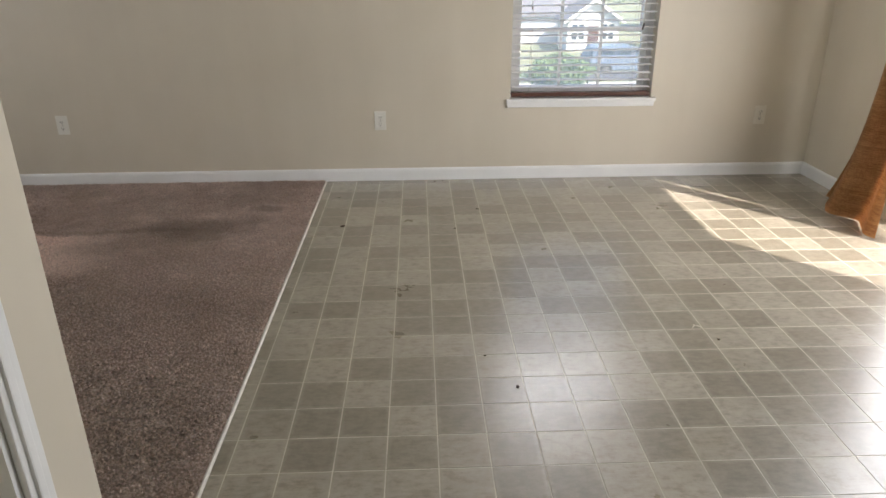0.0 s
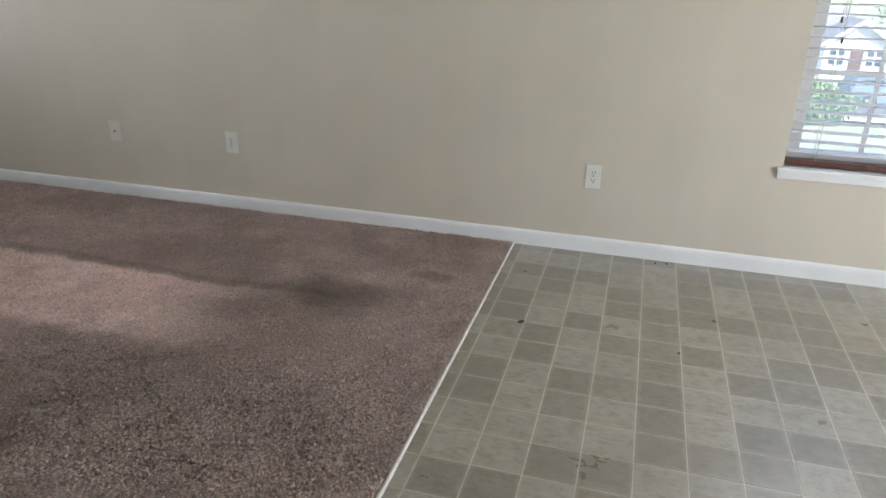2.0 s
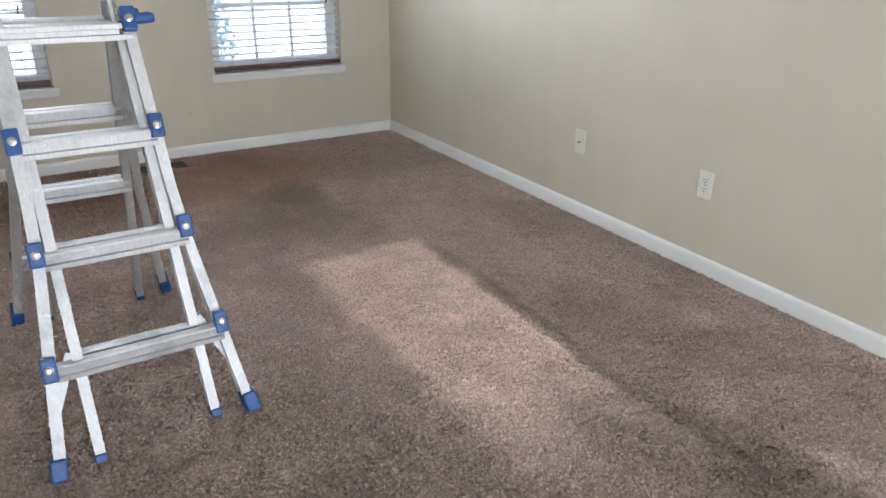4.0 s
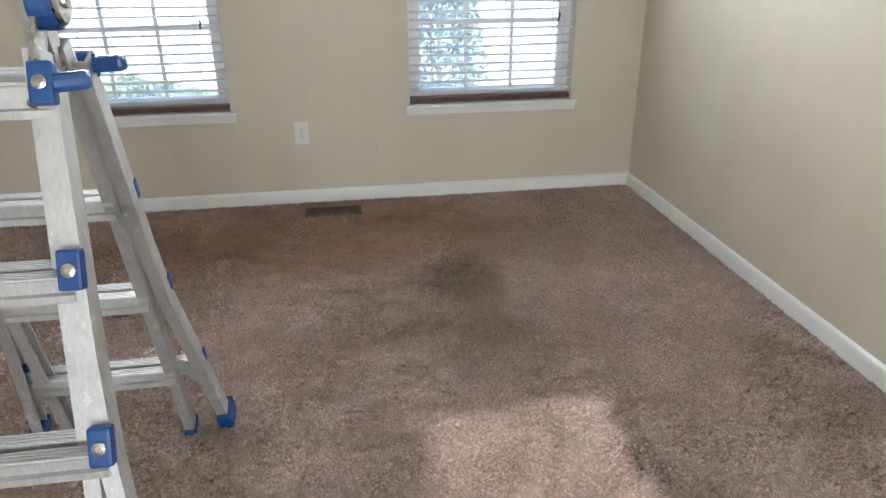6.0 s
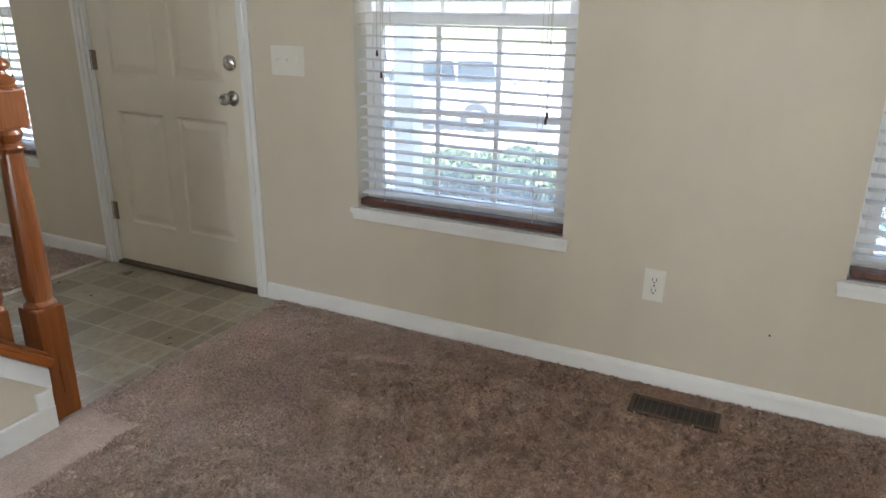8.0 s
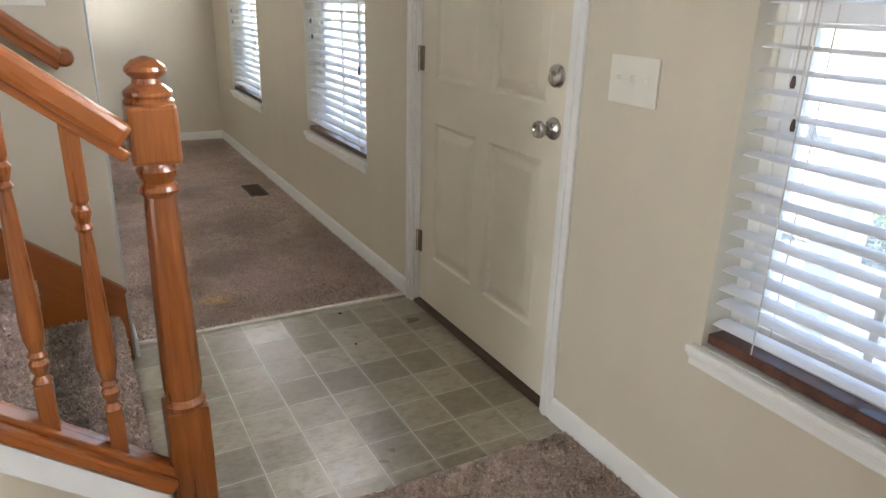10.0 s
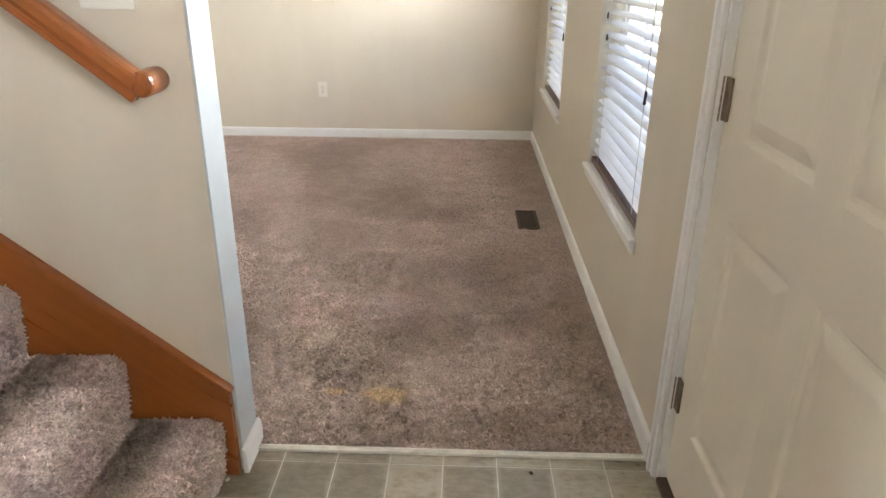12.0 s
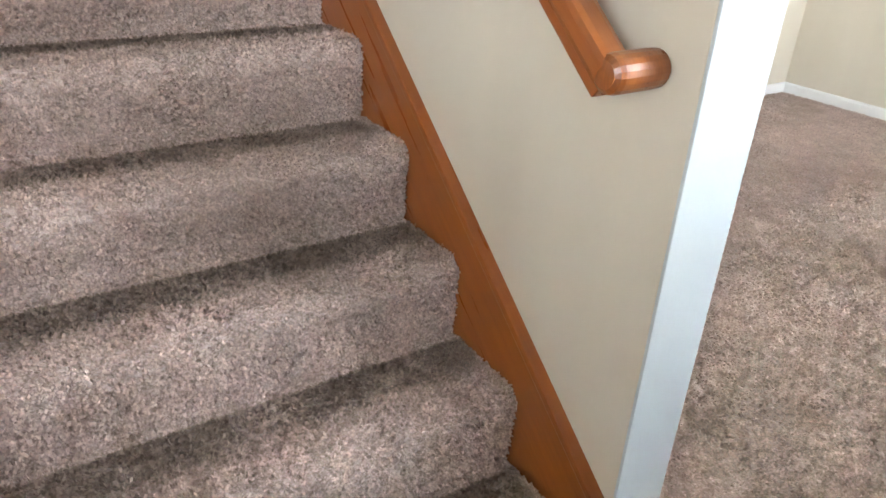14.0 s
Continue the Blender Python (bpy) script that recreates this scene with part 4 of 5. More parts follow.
door = panel_door("door_1", "x", XW - 0.022, 1, 0.982, 1.913, 0.022, 2.03, 0.044, "closed cream six-panel entry door")
for zc in (0.285, 1.035, 1.80):
    bm = boxes((XW - 0.021, XW - 0.013, 0.958, 0.982, zc - 0.047, zc + 0.047), (XW - 0.0215, XW - 0.015, 0.982, 1.006, zc - 0.046, zc + 0.046), bevel=0.001)
    for k in range(5):
        lathe(bm, [(0.0065, zc - 0.049 + k * 0.0196), (0.0065, zc - 0.0305 + k * 0.0196)], 10, Matrix.Translation((XW - 0.008, 0.975, 0)))
    part("hinge", bm, BRONZE, door, "tarnished metal hinge")
turn_x = pose(0, 0, 0, 0, 90, 0)
bm = bmesh.new()
lathe(bm, [(0.033, 0.0), (0.034, 0.004), (0.030, 0.010), (0.018, 0.014), (0.013, 0.020), (0.012, 0.030), (0.018, 0.040), (0.0245, 0.048), (0.026, 0.056), (0.0235, 0.063), (0.0145, 0.065), (0.014, 0.062), (0.006, 0.062)], 24, Matrix.Translation((XW - 0.022, 1.843, 0.905)) @ turn_x)
kn = part("knob", bm, STEEL, door, "satin nickel door knob", smooth=True)
bm = bmesh.new()
lathe(bm, [(0.034, 0.0), (0.034, 0.006), (0.030, 0.013), (0.024, 0.016), (0.008, 0.017)], 24, Matrix.Translation((XW - 0.022, 1.843, 1.055)) @ turn_x)
box(bm, XW - 0.007, XW + 0.004, 1.8385, 1.8475, 1.038, 1.072, 0.003)
part("deadbolt", bm, STEEL, door, "satin nickel deadbolt turn")
# frame, casing, threshold
df = thing("door_frame", "white painted door casing and jamb", "door frame", (XW, 1.45, 0), kind="structure")
for a, b in ((0.9655, 0.981), (1.914, 1.9295)):
    part("jamb", boxes((XW - 0.158, XW - 0.001, a, b, 0.0, 2.034)), TRIM, df)
part("jamb", boxes((XW - 0.158, XW - 0.001, 0.9655, 1.9295, 2.034, 2.0495)), TRIM, df, "head jamb")
def casing(bm, x, sgn, y0, y1, z0, z1):
    box(bm, min(x, x + sgn * 0.011), max(x, x + sgn * 0.011), y0, y1, z0, z1, 0.003)
    return box(bm, min(x, x + sgn * 0.017), max(x, x + sgn * 0.017), y0 + (y1 - y0) * 0.25, y0 + (y1 - y0) * 0.6, z0, z1 - 0.004, 0.004)
for a, b in ((0.912, 0.968), (1.926, 1.982)):
    bm = bmesh.new()
    casing(bm, XW, 1, a, b, 0.0, 2.045)
    part("casing", bm, TRIM, df)
part("casing", boxes((XW, XW + 0.012, 0.912, 1.982, 2.046, 2.10), bevel=0.003), TRIM, df)
part("threshold", boxes((XW - 0.15, XW + 0.004, 0.982, 1.913, 0.0, 0.016), bevel=0.004), VENTM, df, "dark metal threshold")

# cased door beside the dining area
door2 = panel_door("door_2", "x", -0.70, 1, 1.362, 2.088, 0.015, 2.03, 0.038, "closed white panelled hall door")
df2 = thing("door_frame_hall", "white moulded casing of the hall door", "door frame", (-0.66, 1.7, 0), kind="structure")
for a, b in ((1.3455, 1.361), (2.089, 2.1045)):
    part("jamb", boxes((-0.779, -0.661, a, b, 0.0, 2.034)), TRIM, df2)
part("jamb", boxes((-0.779, -0.661, 1.3455, 2.1045, 2.034, 2.0495)), TRIM, df2)
for a, b in ((1.288, 1.348), (2.102, 2.162)):
    bm = bmesh.new()
    casing(bm, -0.66, 1, a, b, 0.0, 2.045)
    part("casing", bm, TRIM, df2)
part("casing", boxes((-0.66, -0.648, 1.288, 2.162, 2.046, 2.10), bevel=0.003), TRIM, df2)

# ---- sliding patio door ----
pd = thing("patio_door", "white sliding glass patio door", "door", (XE + 0.08, 4.14, 0), kind="structure")
y0, y1 = PATIO[:2]
bm = boxes((XE + 0.01, XE + 0.15, y0, y0 + 0.03, 0.0, 2.05), (XE + 0.01, XE + 0.15, y1 - 0.03, y1, 0.0, 2.05), (XE + 0.01, XE + 0.15, y0 + 0.03, y1 - 0.03, 2.02, 2.05), (XE + 0.01, XE + 0.15, y0 + 0.03, y1 - 0.03, 0.0, 0.03), bevel=0.003)
part("frame", bm, SASH, pd)
for a, b, xa in ((y0 + 0.03, 4.13, XE + 0.04), (3.93, y1 - 0.03, XE + 0.085)):
    bm = boxes((xa, xa + 0.04, a, a + 0.10, 0.03, 2.02), (xa, xa + 0.04, b - 0.10, b, 0.03, 2.02), (xa, xa + 0.04, a + 0.10, b - 0.10, 0.03, 0.12), (xa, xa + 0.04, a + 0.10, b - 0.10, 1.945, 2.02), bevel=0.003)
    ps = part("sash", bm, SASH, pd)
    g = part("pane", boxes((xa + 0.018, xa + 0.023, a + 0.10, b - 0.10, 0.12, 1.945)), GLASS, ps)
    g.visible_shadow = False


# ---- curtain ----
def curtain():
    ny, nz = 90, 60
    top = 2.12
    bm = bmesh.new()
    grid = []
    for j in range(nz + 1):
        f = j / nz
        z = 0.006 + (top - 0.006) * f
        row = []
        for i in range(ny + 1):
            u = i / ny
            lead = 4.45 - 0.10 * (1 - f) ** 4
            y = lead + (5.01 - lead - 0.30 * (1 - math.exp(-1.6 * z))) * u + 0.015 * math.sin(f * 5 + u * 9)
            fold = 0.050 * math.sin(u * 2 * math.pi * 1.7 + 0.9) + 0.008 * math.sin(u * 23 + 1.0)
            flare = (1 - f) ** 6 * (0.045 + 0.06 * math.sin(math.pi * min(1.0, 0.15 + 0.95 * u)))
            row.append(bm.verts.new((2.335 - fold * (0.75 + 0.25 * (1 - f)) - flare, y, z)))
        grid.append(row)
    for a, b in zip(grid, grid[1:]):
        for i in range(ny):
            bm.faces.new((a[i], a[i + 1], b[i + 1], b[i]))
    bmesh.ops.solidify(bm, geom=list(bm.faces), thickness=0.004)
    return bm


ct = thing("reed_curtain", "brown woven reed curtain beside the patio door", "curtain", (2.335, 4.7, 0))
part("panel", curtain(), BAMBOO, ct, smooth=True)
for k in range(12):
    bm = bmesh.new()
    y = 4.43 + 0.029 * k
    for s in range(16):
        a, b = 2 * math.pi * s / 16, 2 * math.pi * (s + 1) / 16
        bar(bm, (2.335 + 0.024 * math.cos(a), y, 2.136 + 0.024 * math.sin(a)), (2.335 + 0.024 * math.cos(b), y, 2.136 + 0.024 * math.sin(b)), 0.004, 0.004, up=(0, 1, 0))
    part("ring", bm, BRONZE, ct)
rod = thing("curtain_rod", "dark metal curtain rod above the patio door", "curtain rod", (2.335, 4.1, 2.15))
bm = bmesh.new()
lathe(bm, [(0.0, 0.0), (0.02, 0.01), (0.02, 0.03), (0.011, 0.04), (0.011, 2.06), (0.02, 2.07), (0.02, 2.09), (0.0, 2.10)], 14, Matrix.Translation((2.335, 3.05, 2.14)) @ pose(0, 0, 0, -90, 0, 0))
part("rod", bm, BRONZE, rod)
for y in (3.15, 5.05):
    part("bracket", boxes((2.33, XE - 0.001, y - 0.008, y + 0.008, 2.115, 2.132), (XE - 0.006, XE - 0.001, y - 0.02, y + 0.02, 2.09, 2.16), bevel=0.002), BRONZE, rod)


# ---- outlets, switches, registers ----
def wall_plate(name, label, category, m, width=0.071, height=0.116, faces="outlet", plastic=None):
    """A plastic cover plate, built facing +y at its centre, then set by m."""
    ob = thing(name, label, category)
    part("plate", boxes((-width / 2, width / 2, 0.0, 0.006, -height / 2, height / 2), bevel=0.0025), plastic or PLATE, ob)
    if faces == "outlet":
        for z in (-0.0195, 0.0195):
            rc = part("receptacle", boxes((-0.0165, 0.0165, 0.006, 0.009, z - 0.014, z + 0.014), bevel=0.003), plastic or PLATE, ob)
            bm = boxes((-0.008, -0.0055, 0.009, 0.0094, z - 0.002, z + 0.008), (0.0055, 0.008, 0.009, 0.0094, z - 0.002, z + 0.007), (-0.0028, 0.0028, 0.009, 0.0094, z - 0.010, z - 0.005))
            part("slots", bm, SLOT, rc, "dark socket slots")
        part("screw", boxes((-0.003, 0.003, 0.006, 0.0072, -0.003, 0.003), bevel=0.001), STEEL, ob)
    elif faces == "jack":
        bm = bmesh.new()
        lathe(bm, [(0.007, 0.0), (0.007, 0.004), (0.0045, 0.004), (0.0045, 0.012)], 12, Matrix.Translation((0, 0.006, 0)) @ pose(0, 0, 0, -90, 0, 0))
        part("jack", bm, STEEL, ob, "round metal cable jack")
    else:
        for k in range(faces):
            x = (k - (faces - 1) / 2) * 0.046
            part("toggle", boxes((x - 0.005, x + 0.005, 0.006, 0.020, 0.000, 0.013), (x - 0.007, x + 0.007, 0.006, 0.0085, -0.015, 0.015), bevel=0.0015), plastic or PLATE, ob)
    ob.matrix_world = m
    return ob


NORTH, WEST, SOUTH = (lambda x, z: pose(x, YN - 0.0005, z, 0, 0, 180)), (lambda y, z: pose(XW + 0.0005, y, z, 0, 0, -90)), (lambda x, z: pose(x, YS + 0.0005, z, 0, 0, 0))
for m in (NORTH(-2.222, 0.384), NORTH(-0.283, 0.384), WEST(3.700, 0.386)):
    wall_plate("wall_outlet", "white duplex wall outlet above the baseboard", "outlet", m)
for m in (NORTH(2.105, 0.388), SOUTH(-3.338, 0.386)):
    wall_plate("wall_outlet", "cream duplex wall outlet above the baseboard", "outlet", m, plastic=CREAM)
wall_plate("cable_outlet", "cream cable jack plate on the wall", "cable outlet", NORTH(-2.978, 0.388), faces="jack", plastic=CREAM)
wall_plate("light_switch", "white three-gang light switch plate beside door", "light switch", WEST(2.172, 1.078), width=0.164, faces=3)
wall_plate("light_switch", "white two-gang light switch plate above the stairs", "light switch", pose(-3.705, 0.9855, 1.262), width=0.116, faces=2)


# dark stud standing in for the dark of a small nail hole
nail = thing("nail", "small dark stud in place of a nail hole", "nail", (XW, 4.082, 0.279))
bm = bmesh.new()
lathe(bm, [(0.0035, -0.004), (0.0035, 0.002), (0.0, 0.003)], 10, Matrix.Translation((XW, 4.082, 0.279)) @ pose(0, 0, 0, 0, 90, 0))
part("head", bm, SLOT, nail)


def register(x, y, label):
    """A floor register with louvre slats in a frame, lying in the carpet."""
    ob = thing("floor_register", label, "floor vent", (x, y, 0.0), group="floor registers")
    hw_, hl, t = 0.058, 0.145, 0.014
    part("frame", boxes((x - hw_, x + hw_, y - hl, y - hl + t, 0.004, 0.014), (x - hw_, x + hw_, y + hl - t, y + hl, 0.004, 0.014), (x - hw_, x - hw_ + t, y - hl + t, y + hl - t, 0.004, 0.014), (x + hw_ - t, x + hw_, y - hl + t, y + hl - t, 0.004, 0.014), bevel=0.002), VENTM, ob)
    part("duct", boxes((x - hw_ + t, x + hw_ - t, y - hl + t, y + hl - t, -0.002, 0.0105)), SLOT, ob, "black duct opening")
    for k in range(12):
        yy = y - hl + t + (2 * hl - 2 * t) * (k + 0.5) / 12
        part("slat", boxes((x - hw_ + t, x + hw_ - t, yy - 0.0016, yy + 0.0016, 0.0105, 0.0122)), VENTM, ob)


register(*REGISTERS[0], "dark brown metal floor register set in carpet")
register(*REGISTERS[1], "dark brown metal floor register set in carpet")


# ---- ladder ----
def channel(bm, p, q, nrm, inward, depth, flange, wall):
    """A C-section rail from p to q as one closed extrusion: web to the outside, flanges turned inward."""
    h = depth / 2
    prof = [(0, -h), (flange, -h), (flange, -h + wall), (wall, -h + wall), (wall, h - wall), (flange, h - wall), (flange, h), (0, h)]
    lo = [bm.verts.new(p + inward * a + nrm * b) for a, b in prof]
    hi = [bm.verts.new(q + inward * a + nrm * b) for a, b in prof]
    n = len(prof)
    for k in range(n):
        bm.faces.new((lo[k], hi[k], hi[(k + 1) % n], lo[(k + 1) % n]))
    bm.faces.new(lo)
    bm.faces.new(hi[::-1])


def bent_channel(bm, pts, nrm, inward, depth, flange, wall):
    """The same section swept through several points."""
    h = depth / 2
    prof = [(0, -h), (flange, -h), (flange, -h + wall), (wall, -h + wall), (wall, h - wall), (flange, h - wall), (flange, h), (0, h)]
    rings = [[bm.verts.new(p + inward * a + nrm * b) for a, b in prof] for p in pts]
    n = len(prof)
    for lo, hi in zip(rings, rings[1:]):
        for k in range(n):
            bm.faces.new((lo[k], hi[k], hi[(k + 1) % n], lo[(k + 1) % n]))
    bm.faces.new(rings[0])
    bm.faces.new(rings[-1][::-1])
    bmesh.ops.recalc_face_normals(bm, faces=bm.faces)


def rung_bm(x, z, y0, y1, out):
    """A grooved tread: ribbed top and a recessed channel along each side, one extrusion."""
    w = 0.0165
    top = [(-w, 0.0)]
    for k in range(4):
        a = -w + 0.0015 + k * 0.0078
        top += [(a, 0.0), (a + 0.001, 0.003), (a + 0.0046, 0.003), (a + 0.0056, 0.0)]
    top += [(w, 0.0), (w, -0.011), (w - 0.009, -0.013), (w - 0.009, -0.025), (w, -0.027), (w, -0.040), (-w, -0.040), (-w, -0.027), (-w + 0.009, -0.025), (-w + 0.009, -0.013), (-w, -0.011)]
    bm = bmesh.new()
    prism(bm, [(x + out * u, z + v) for u, v in top], "y", y0, y1)
    return bm


def ladder():
    lad = thing("folding_ladder", "paint-smeared aluminium multi-position ladder with blue locks", "ladder", (-2.69, 3.30, 0))
    yc, apex_z = 3.300, 1.150
    RUNGS = (0.272, 0.540, 0.804, 1.070)
    up_y = Vector((0, 1, 0))
    for side, foot_x, top_x, c0 in (("front", -2.235, -2.648, yc + 0.020), ("rear", -3.148, -2.738, yc - 0.036)):
        out = 1 if side == "front" else -1
        d = Vector((foot_x - top_x, 0, -apex_z)).normalized()
        nrm = Vector((-d.z * out, 0, d.x * out))
        for sg in (-1, 1):
            inward = Vector((0, -sg, 0))
            skew = 0.020 * -sg if side == "front" else 0.0
            a = Vector((top_x, yc + sg * 0.150, apex_z - 0.03))
            b = Vector((foot_x - out * 0.012 + skew, c0 + sg * 0.168, 0.022))
            bm = bmesh.new()
            bent_channel(bm, [b, a], nrm, inward, 0.048 if side == "front" else 0.040, 0.026, 0.004)
            part("inner_rail", bm, ALU, lad)
            bm = bmesh.new()
            bar(bm, b + inward * 0.012 - d * 0.004, b + inward * 0.012 + d * 0.018, 0.030, 0.066, 0.004, up=nrm)
            part("rail_tip", bm, BLUE, lad, "blue plastic rail tip")
            off = nrm * 0.020
            a2 = a.lerp(b, 0.03) + off + up_y * (sg * 0.022)
            k2 = a.lerp(b, 0.42) + off + up_y * (sg * 0.028)
            f2 = Vector((foot_x + skew, c0 + sg * 0.262, 0.035)) + off * 0.5
            m2 = k2.lerp(f2, 0.25) - up_y * (sg * 0.008)
            bm = bmesh.new()
            bent_channel(bm, [f2, m2, k2, a2], nrm, inward, 0.048 if side == "front" else 0.044, 0.028, 0.004)
            part("outer_rail", bm, ALU, lad)
            dd = (f2 - m2).normalized()
            bm = bmesh.new()
            bar(bm, f2 + inward * 0.01 + dd * 0.034, f2 + inward * 0.01 - dd * 0.022, 0.040, 0.080, 0.006, up=nrm)
            part("foot", bm, BLUE, lad, "ribbed blue plastic ladder foot")
            bm = bmesh.new()
            bar(bm, a.lerp(b, 0.76) + nrm * 0.01, m2.lerp(f2, 0.80) + inward * 0.006, 0.024, 0.006, 0.001, up=nrm)
            part("brace", bm, ALU, lad, "perforated aluminium brace")

            def outer_at(z):
                pts = [a2, k2, m2, f2]
                for p, q in zip(pts, pts[1:]):
                    if p.z >= z >= q.z:
                        return p.lerp(q, (p.z - z) / (p.z - q.z))
                return a2.copy()
            for kk, zr in enumerate(RUNGS):
                c = outer_at(zr) + nrm * (0.036 if side == "front" else 0.020) + inward * 0.012
                bm = bmesh.new()
                bar(bm, c - d * (0.032 if side == "front" else 0.024), c + d * (0.032 if side == "front" else 0.024), 0.036 if side == "front" else 0.030, 0.026 if side == "front" else 0.018, 0.005, up=nrm)
                lk = part("rung_lock", bm, BLUE, lad, "scuffed blue plastic lock")
                bm = bmesh.new()
                lathe(bm, [(0.011, 0.0), (0.011, 0.004), (0.005, 0.006)], 12, Matrix.Translation(c + nrm * 0.012) @ nrm.to_track_quat("Z", "Y").to_matrix().to_4x4())
                part("rivet", bm, STEEL, lk)
                if kk == 3:
                    bm = bmesh.new()
                    bar(bm, c - nrm * 0.004 + up_y * (sg * 0.004), c - nrm * 0.010 + up_y * (sg * 0.066) + Vector((0, 0, 0.006)), 0.030, 0.028, 0.009, up=(0, 0, 1))
                    part("lever", bm, BLUE, lk, "blue release lever")
        for zr in RUNGS:
            f = (apex_z - 0.03 - zr) / (apex_z - 0.052)
            xi = top_x + (foot_x - out * 0.012 - top_x) * f
            cy = yc + (c0 - yc) * f
            wi = 0.150 + 0.018 * f
            wo_ = 0.172 + 0.006 * f if zr > 0.6 else 0.178 + (0.262 - 0.178) * (0.66 - zr) / 0.66
            part("inner_rung", rung_bm(xi - out * 0.004, zr, cy - wi + 0.006, cy + wi - 0.006, out), ALU, lad)
            part("outer_rung", rung_bm(xi + out * 0.042, zr, cy - wo_ + 0.006, cy + wo_ - 0.006, out), ALU, lad)
    for sg in (-1, 1):
        y = yc + sg * 0.150
        m = Matrix.Translation((-2.692, y - sg * 0.006, apex_z + 0.040)) @ pose(0, 0, 0, -90 * sg, 0, 0)
        bm = bmesh.new()
        lathe(bm, [(0.041, -0.012), (0.045, -0.006), (0.045, 0.020), (0.041, 0.025)], 28, m)
        hg = part("hinge", bm, BLUE, lad, "blue and steel ratchet hinge", smooth=False)
        bm = bmesh.new()
        lathe(bm, [(0.037, 0.025), (0.038, 0.029), (0.033, 0.033), (0.012, 0.033), (0.011, 0.038), (0.005, 0.039)], 28, m)
        part("hub", bm, STEEL, hg, "paint-marked steel hub")
        for tx in (-2.620, -2.715):
            bm = bmesh.new()
            bar(bm, (tx * 1.5 + 2.69 * 0.5, y - sg * 0.010, apex_z - 0.11), (-2.692, y - sg * 0.010, apex_z + 0.038), 0.010, 0.046, 0.003, up=(1, 0, 0.3))
            part("hinge_arm", bm, STEEL, hg)
    return lad


ladder()


# ---- litter on the floors ----
LITTER = mat_plain("dry_litter", (0.055, 0.035, 0.022), 0.8, vary=0.3, scale=200.0)
LINT = mat_plain("pale_lint", (0.62, 0.58, 0.50), 0.9)


def crumb(name, label, x, y, size, material, z=0.0009, seed=0, flat=0.35):
    """A small uneven scrap lying on the floor."""
    rng = random.Random(seed)
    bm = bmesh.new()
    bmesh.ops.create_icosphere(bm, subdivisions=2, radius=size)
    for v in bm.verts:
        k = 0.7 + 0.6 * rng.random()
        v.co = Vector((v.co.x * k * 1.4, v.co.y * k, v.co.z * k * flat))
    low = min(v.co.z for v in bm.verts)
    bmesh.ops.transform(bm, matrix=Matrix.Translation((x, y, z - low)) @ pose(0, 0, 0, 0, 0, 40 * seed), verts=bm.verts)
    return tagged(part(name, bm, material), label, "litter")


crumb("leaf_scrap", "small curled brown leaf scrap on vinyl", -0.459, 4.666, 0.010, LITTER, seed=1)
crumb("dirt_crumb", "tiny dark dirt crumb on the vinyl", 0.265, 3.145, 0.0055, LITTER, seed=2, flat=0.8)
crumb("dirt_crumb", "tiny dark dirt crumb on the vinyl", 1.046, 3.419, 0.004, LITTER, seed=3, flat=0.8)
crumb("dirt_crumb", "tiny dark dirt crumb on the vinyl", 0.176, 3.348, 0.003, LITTER, seed=4, flat=0.8)
crumb("dirt_crumb", "tiny dark dirt crumb on the vinyl", 0.134, 4.607, 0.004, LITTER, seed=5, flat=0.8)
for k, (x, y) in enumerate(((0.05, 5.44), (0.10, 5.45), (-4.66, 0.97), (-4.62, 1.25))):
    crumb("dirt_crumb", "tiny dark dirt crumb by the wall", x, y, 0.0045, LITTER, seed=6 + k, flat=0.8)
bm = bmesh.new()
pts = [Vector((0.985 + 0.028 * t + 0.006 * math.sin(9 * t), 3.515 + 0.02 * math.sin(3.4 * t), 0.0025)) for t in [i / 10 for i in range(11)]]
for a, b in zip(pts, pts[1:]):
    bar(bm, a, b, 0.0018, 0.0018)
tagged(part("lint_thread", bm, LINT), "curled pale thread lying on vinyl", "litter")
for k, (x, y) in enumerate(((-3.836, 1.03), (-1.72, 3.32), (-4.85, 5.1))):
    crumb("lint_scrap", "small white lint scrap on the floor", x, y, 0.006, LINT, z=0.002 if k == 0 else 0.014, seed=20 + k)

# ---- outdoors ----
LAWN = mat_ground("lawn", (0.14, 0.175, 0.09), (0.25, 0.255, 0.17))
CONCRETE = mat_ground("concrete", (0.48, 0.47, 0.45), (0.58, 0.57, 0.54), 0.8, 30.0, 0.85)
ASPHALT = mat_ground("asphalt", (0.05, 0.05, 0.052), (0.10, 0.10, 0.10), 0.5, 40.0, 0.9)
SIDING = mat_plain("pale_siding", (0.66, 0.68, 0.70), 0.6, vary=0.05)
BRICK = mat_plain("faded_red_brick", (0.42, 0.29, 0.25), 0.8, vary=0.15, scale=3.0)
SHINGLE = mat_plain("grey_shingles", (0.16, 0.16, 0.17), 0.9, vary=0.3, scale=3.0)
PAINT_CAR = mat_plain("silver_car_paint", (0.72, 0.73, 0.74), 0.22, 0.2, vary=0.02)
PAINT_BLUE = mat_plain("blue_car_paint", (0.20, 0.26, 0.33), 0.25, 0.3, vary=0.03)
PAINT_WHITE = mat_plain("white_car_paint", (0.75, 0.75, 0.74), 0.25, 0.0, vary=0.02)
CARGLASS = mat_plain("car_glass", (0.03, 0.045, 0.06), 0.08, vary=0.1)
LEAF = mat_foliage("shrub_leaves", (0.09, 0.15, 0.055), (0.17, 0.24, 0.10))
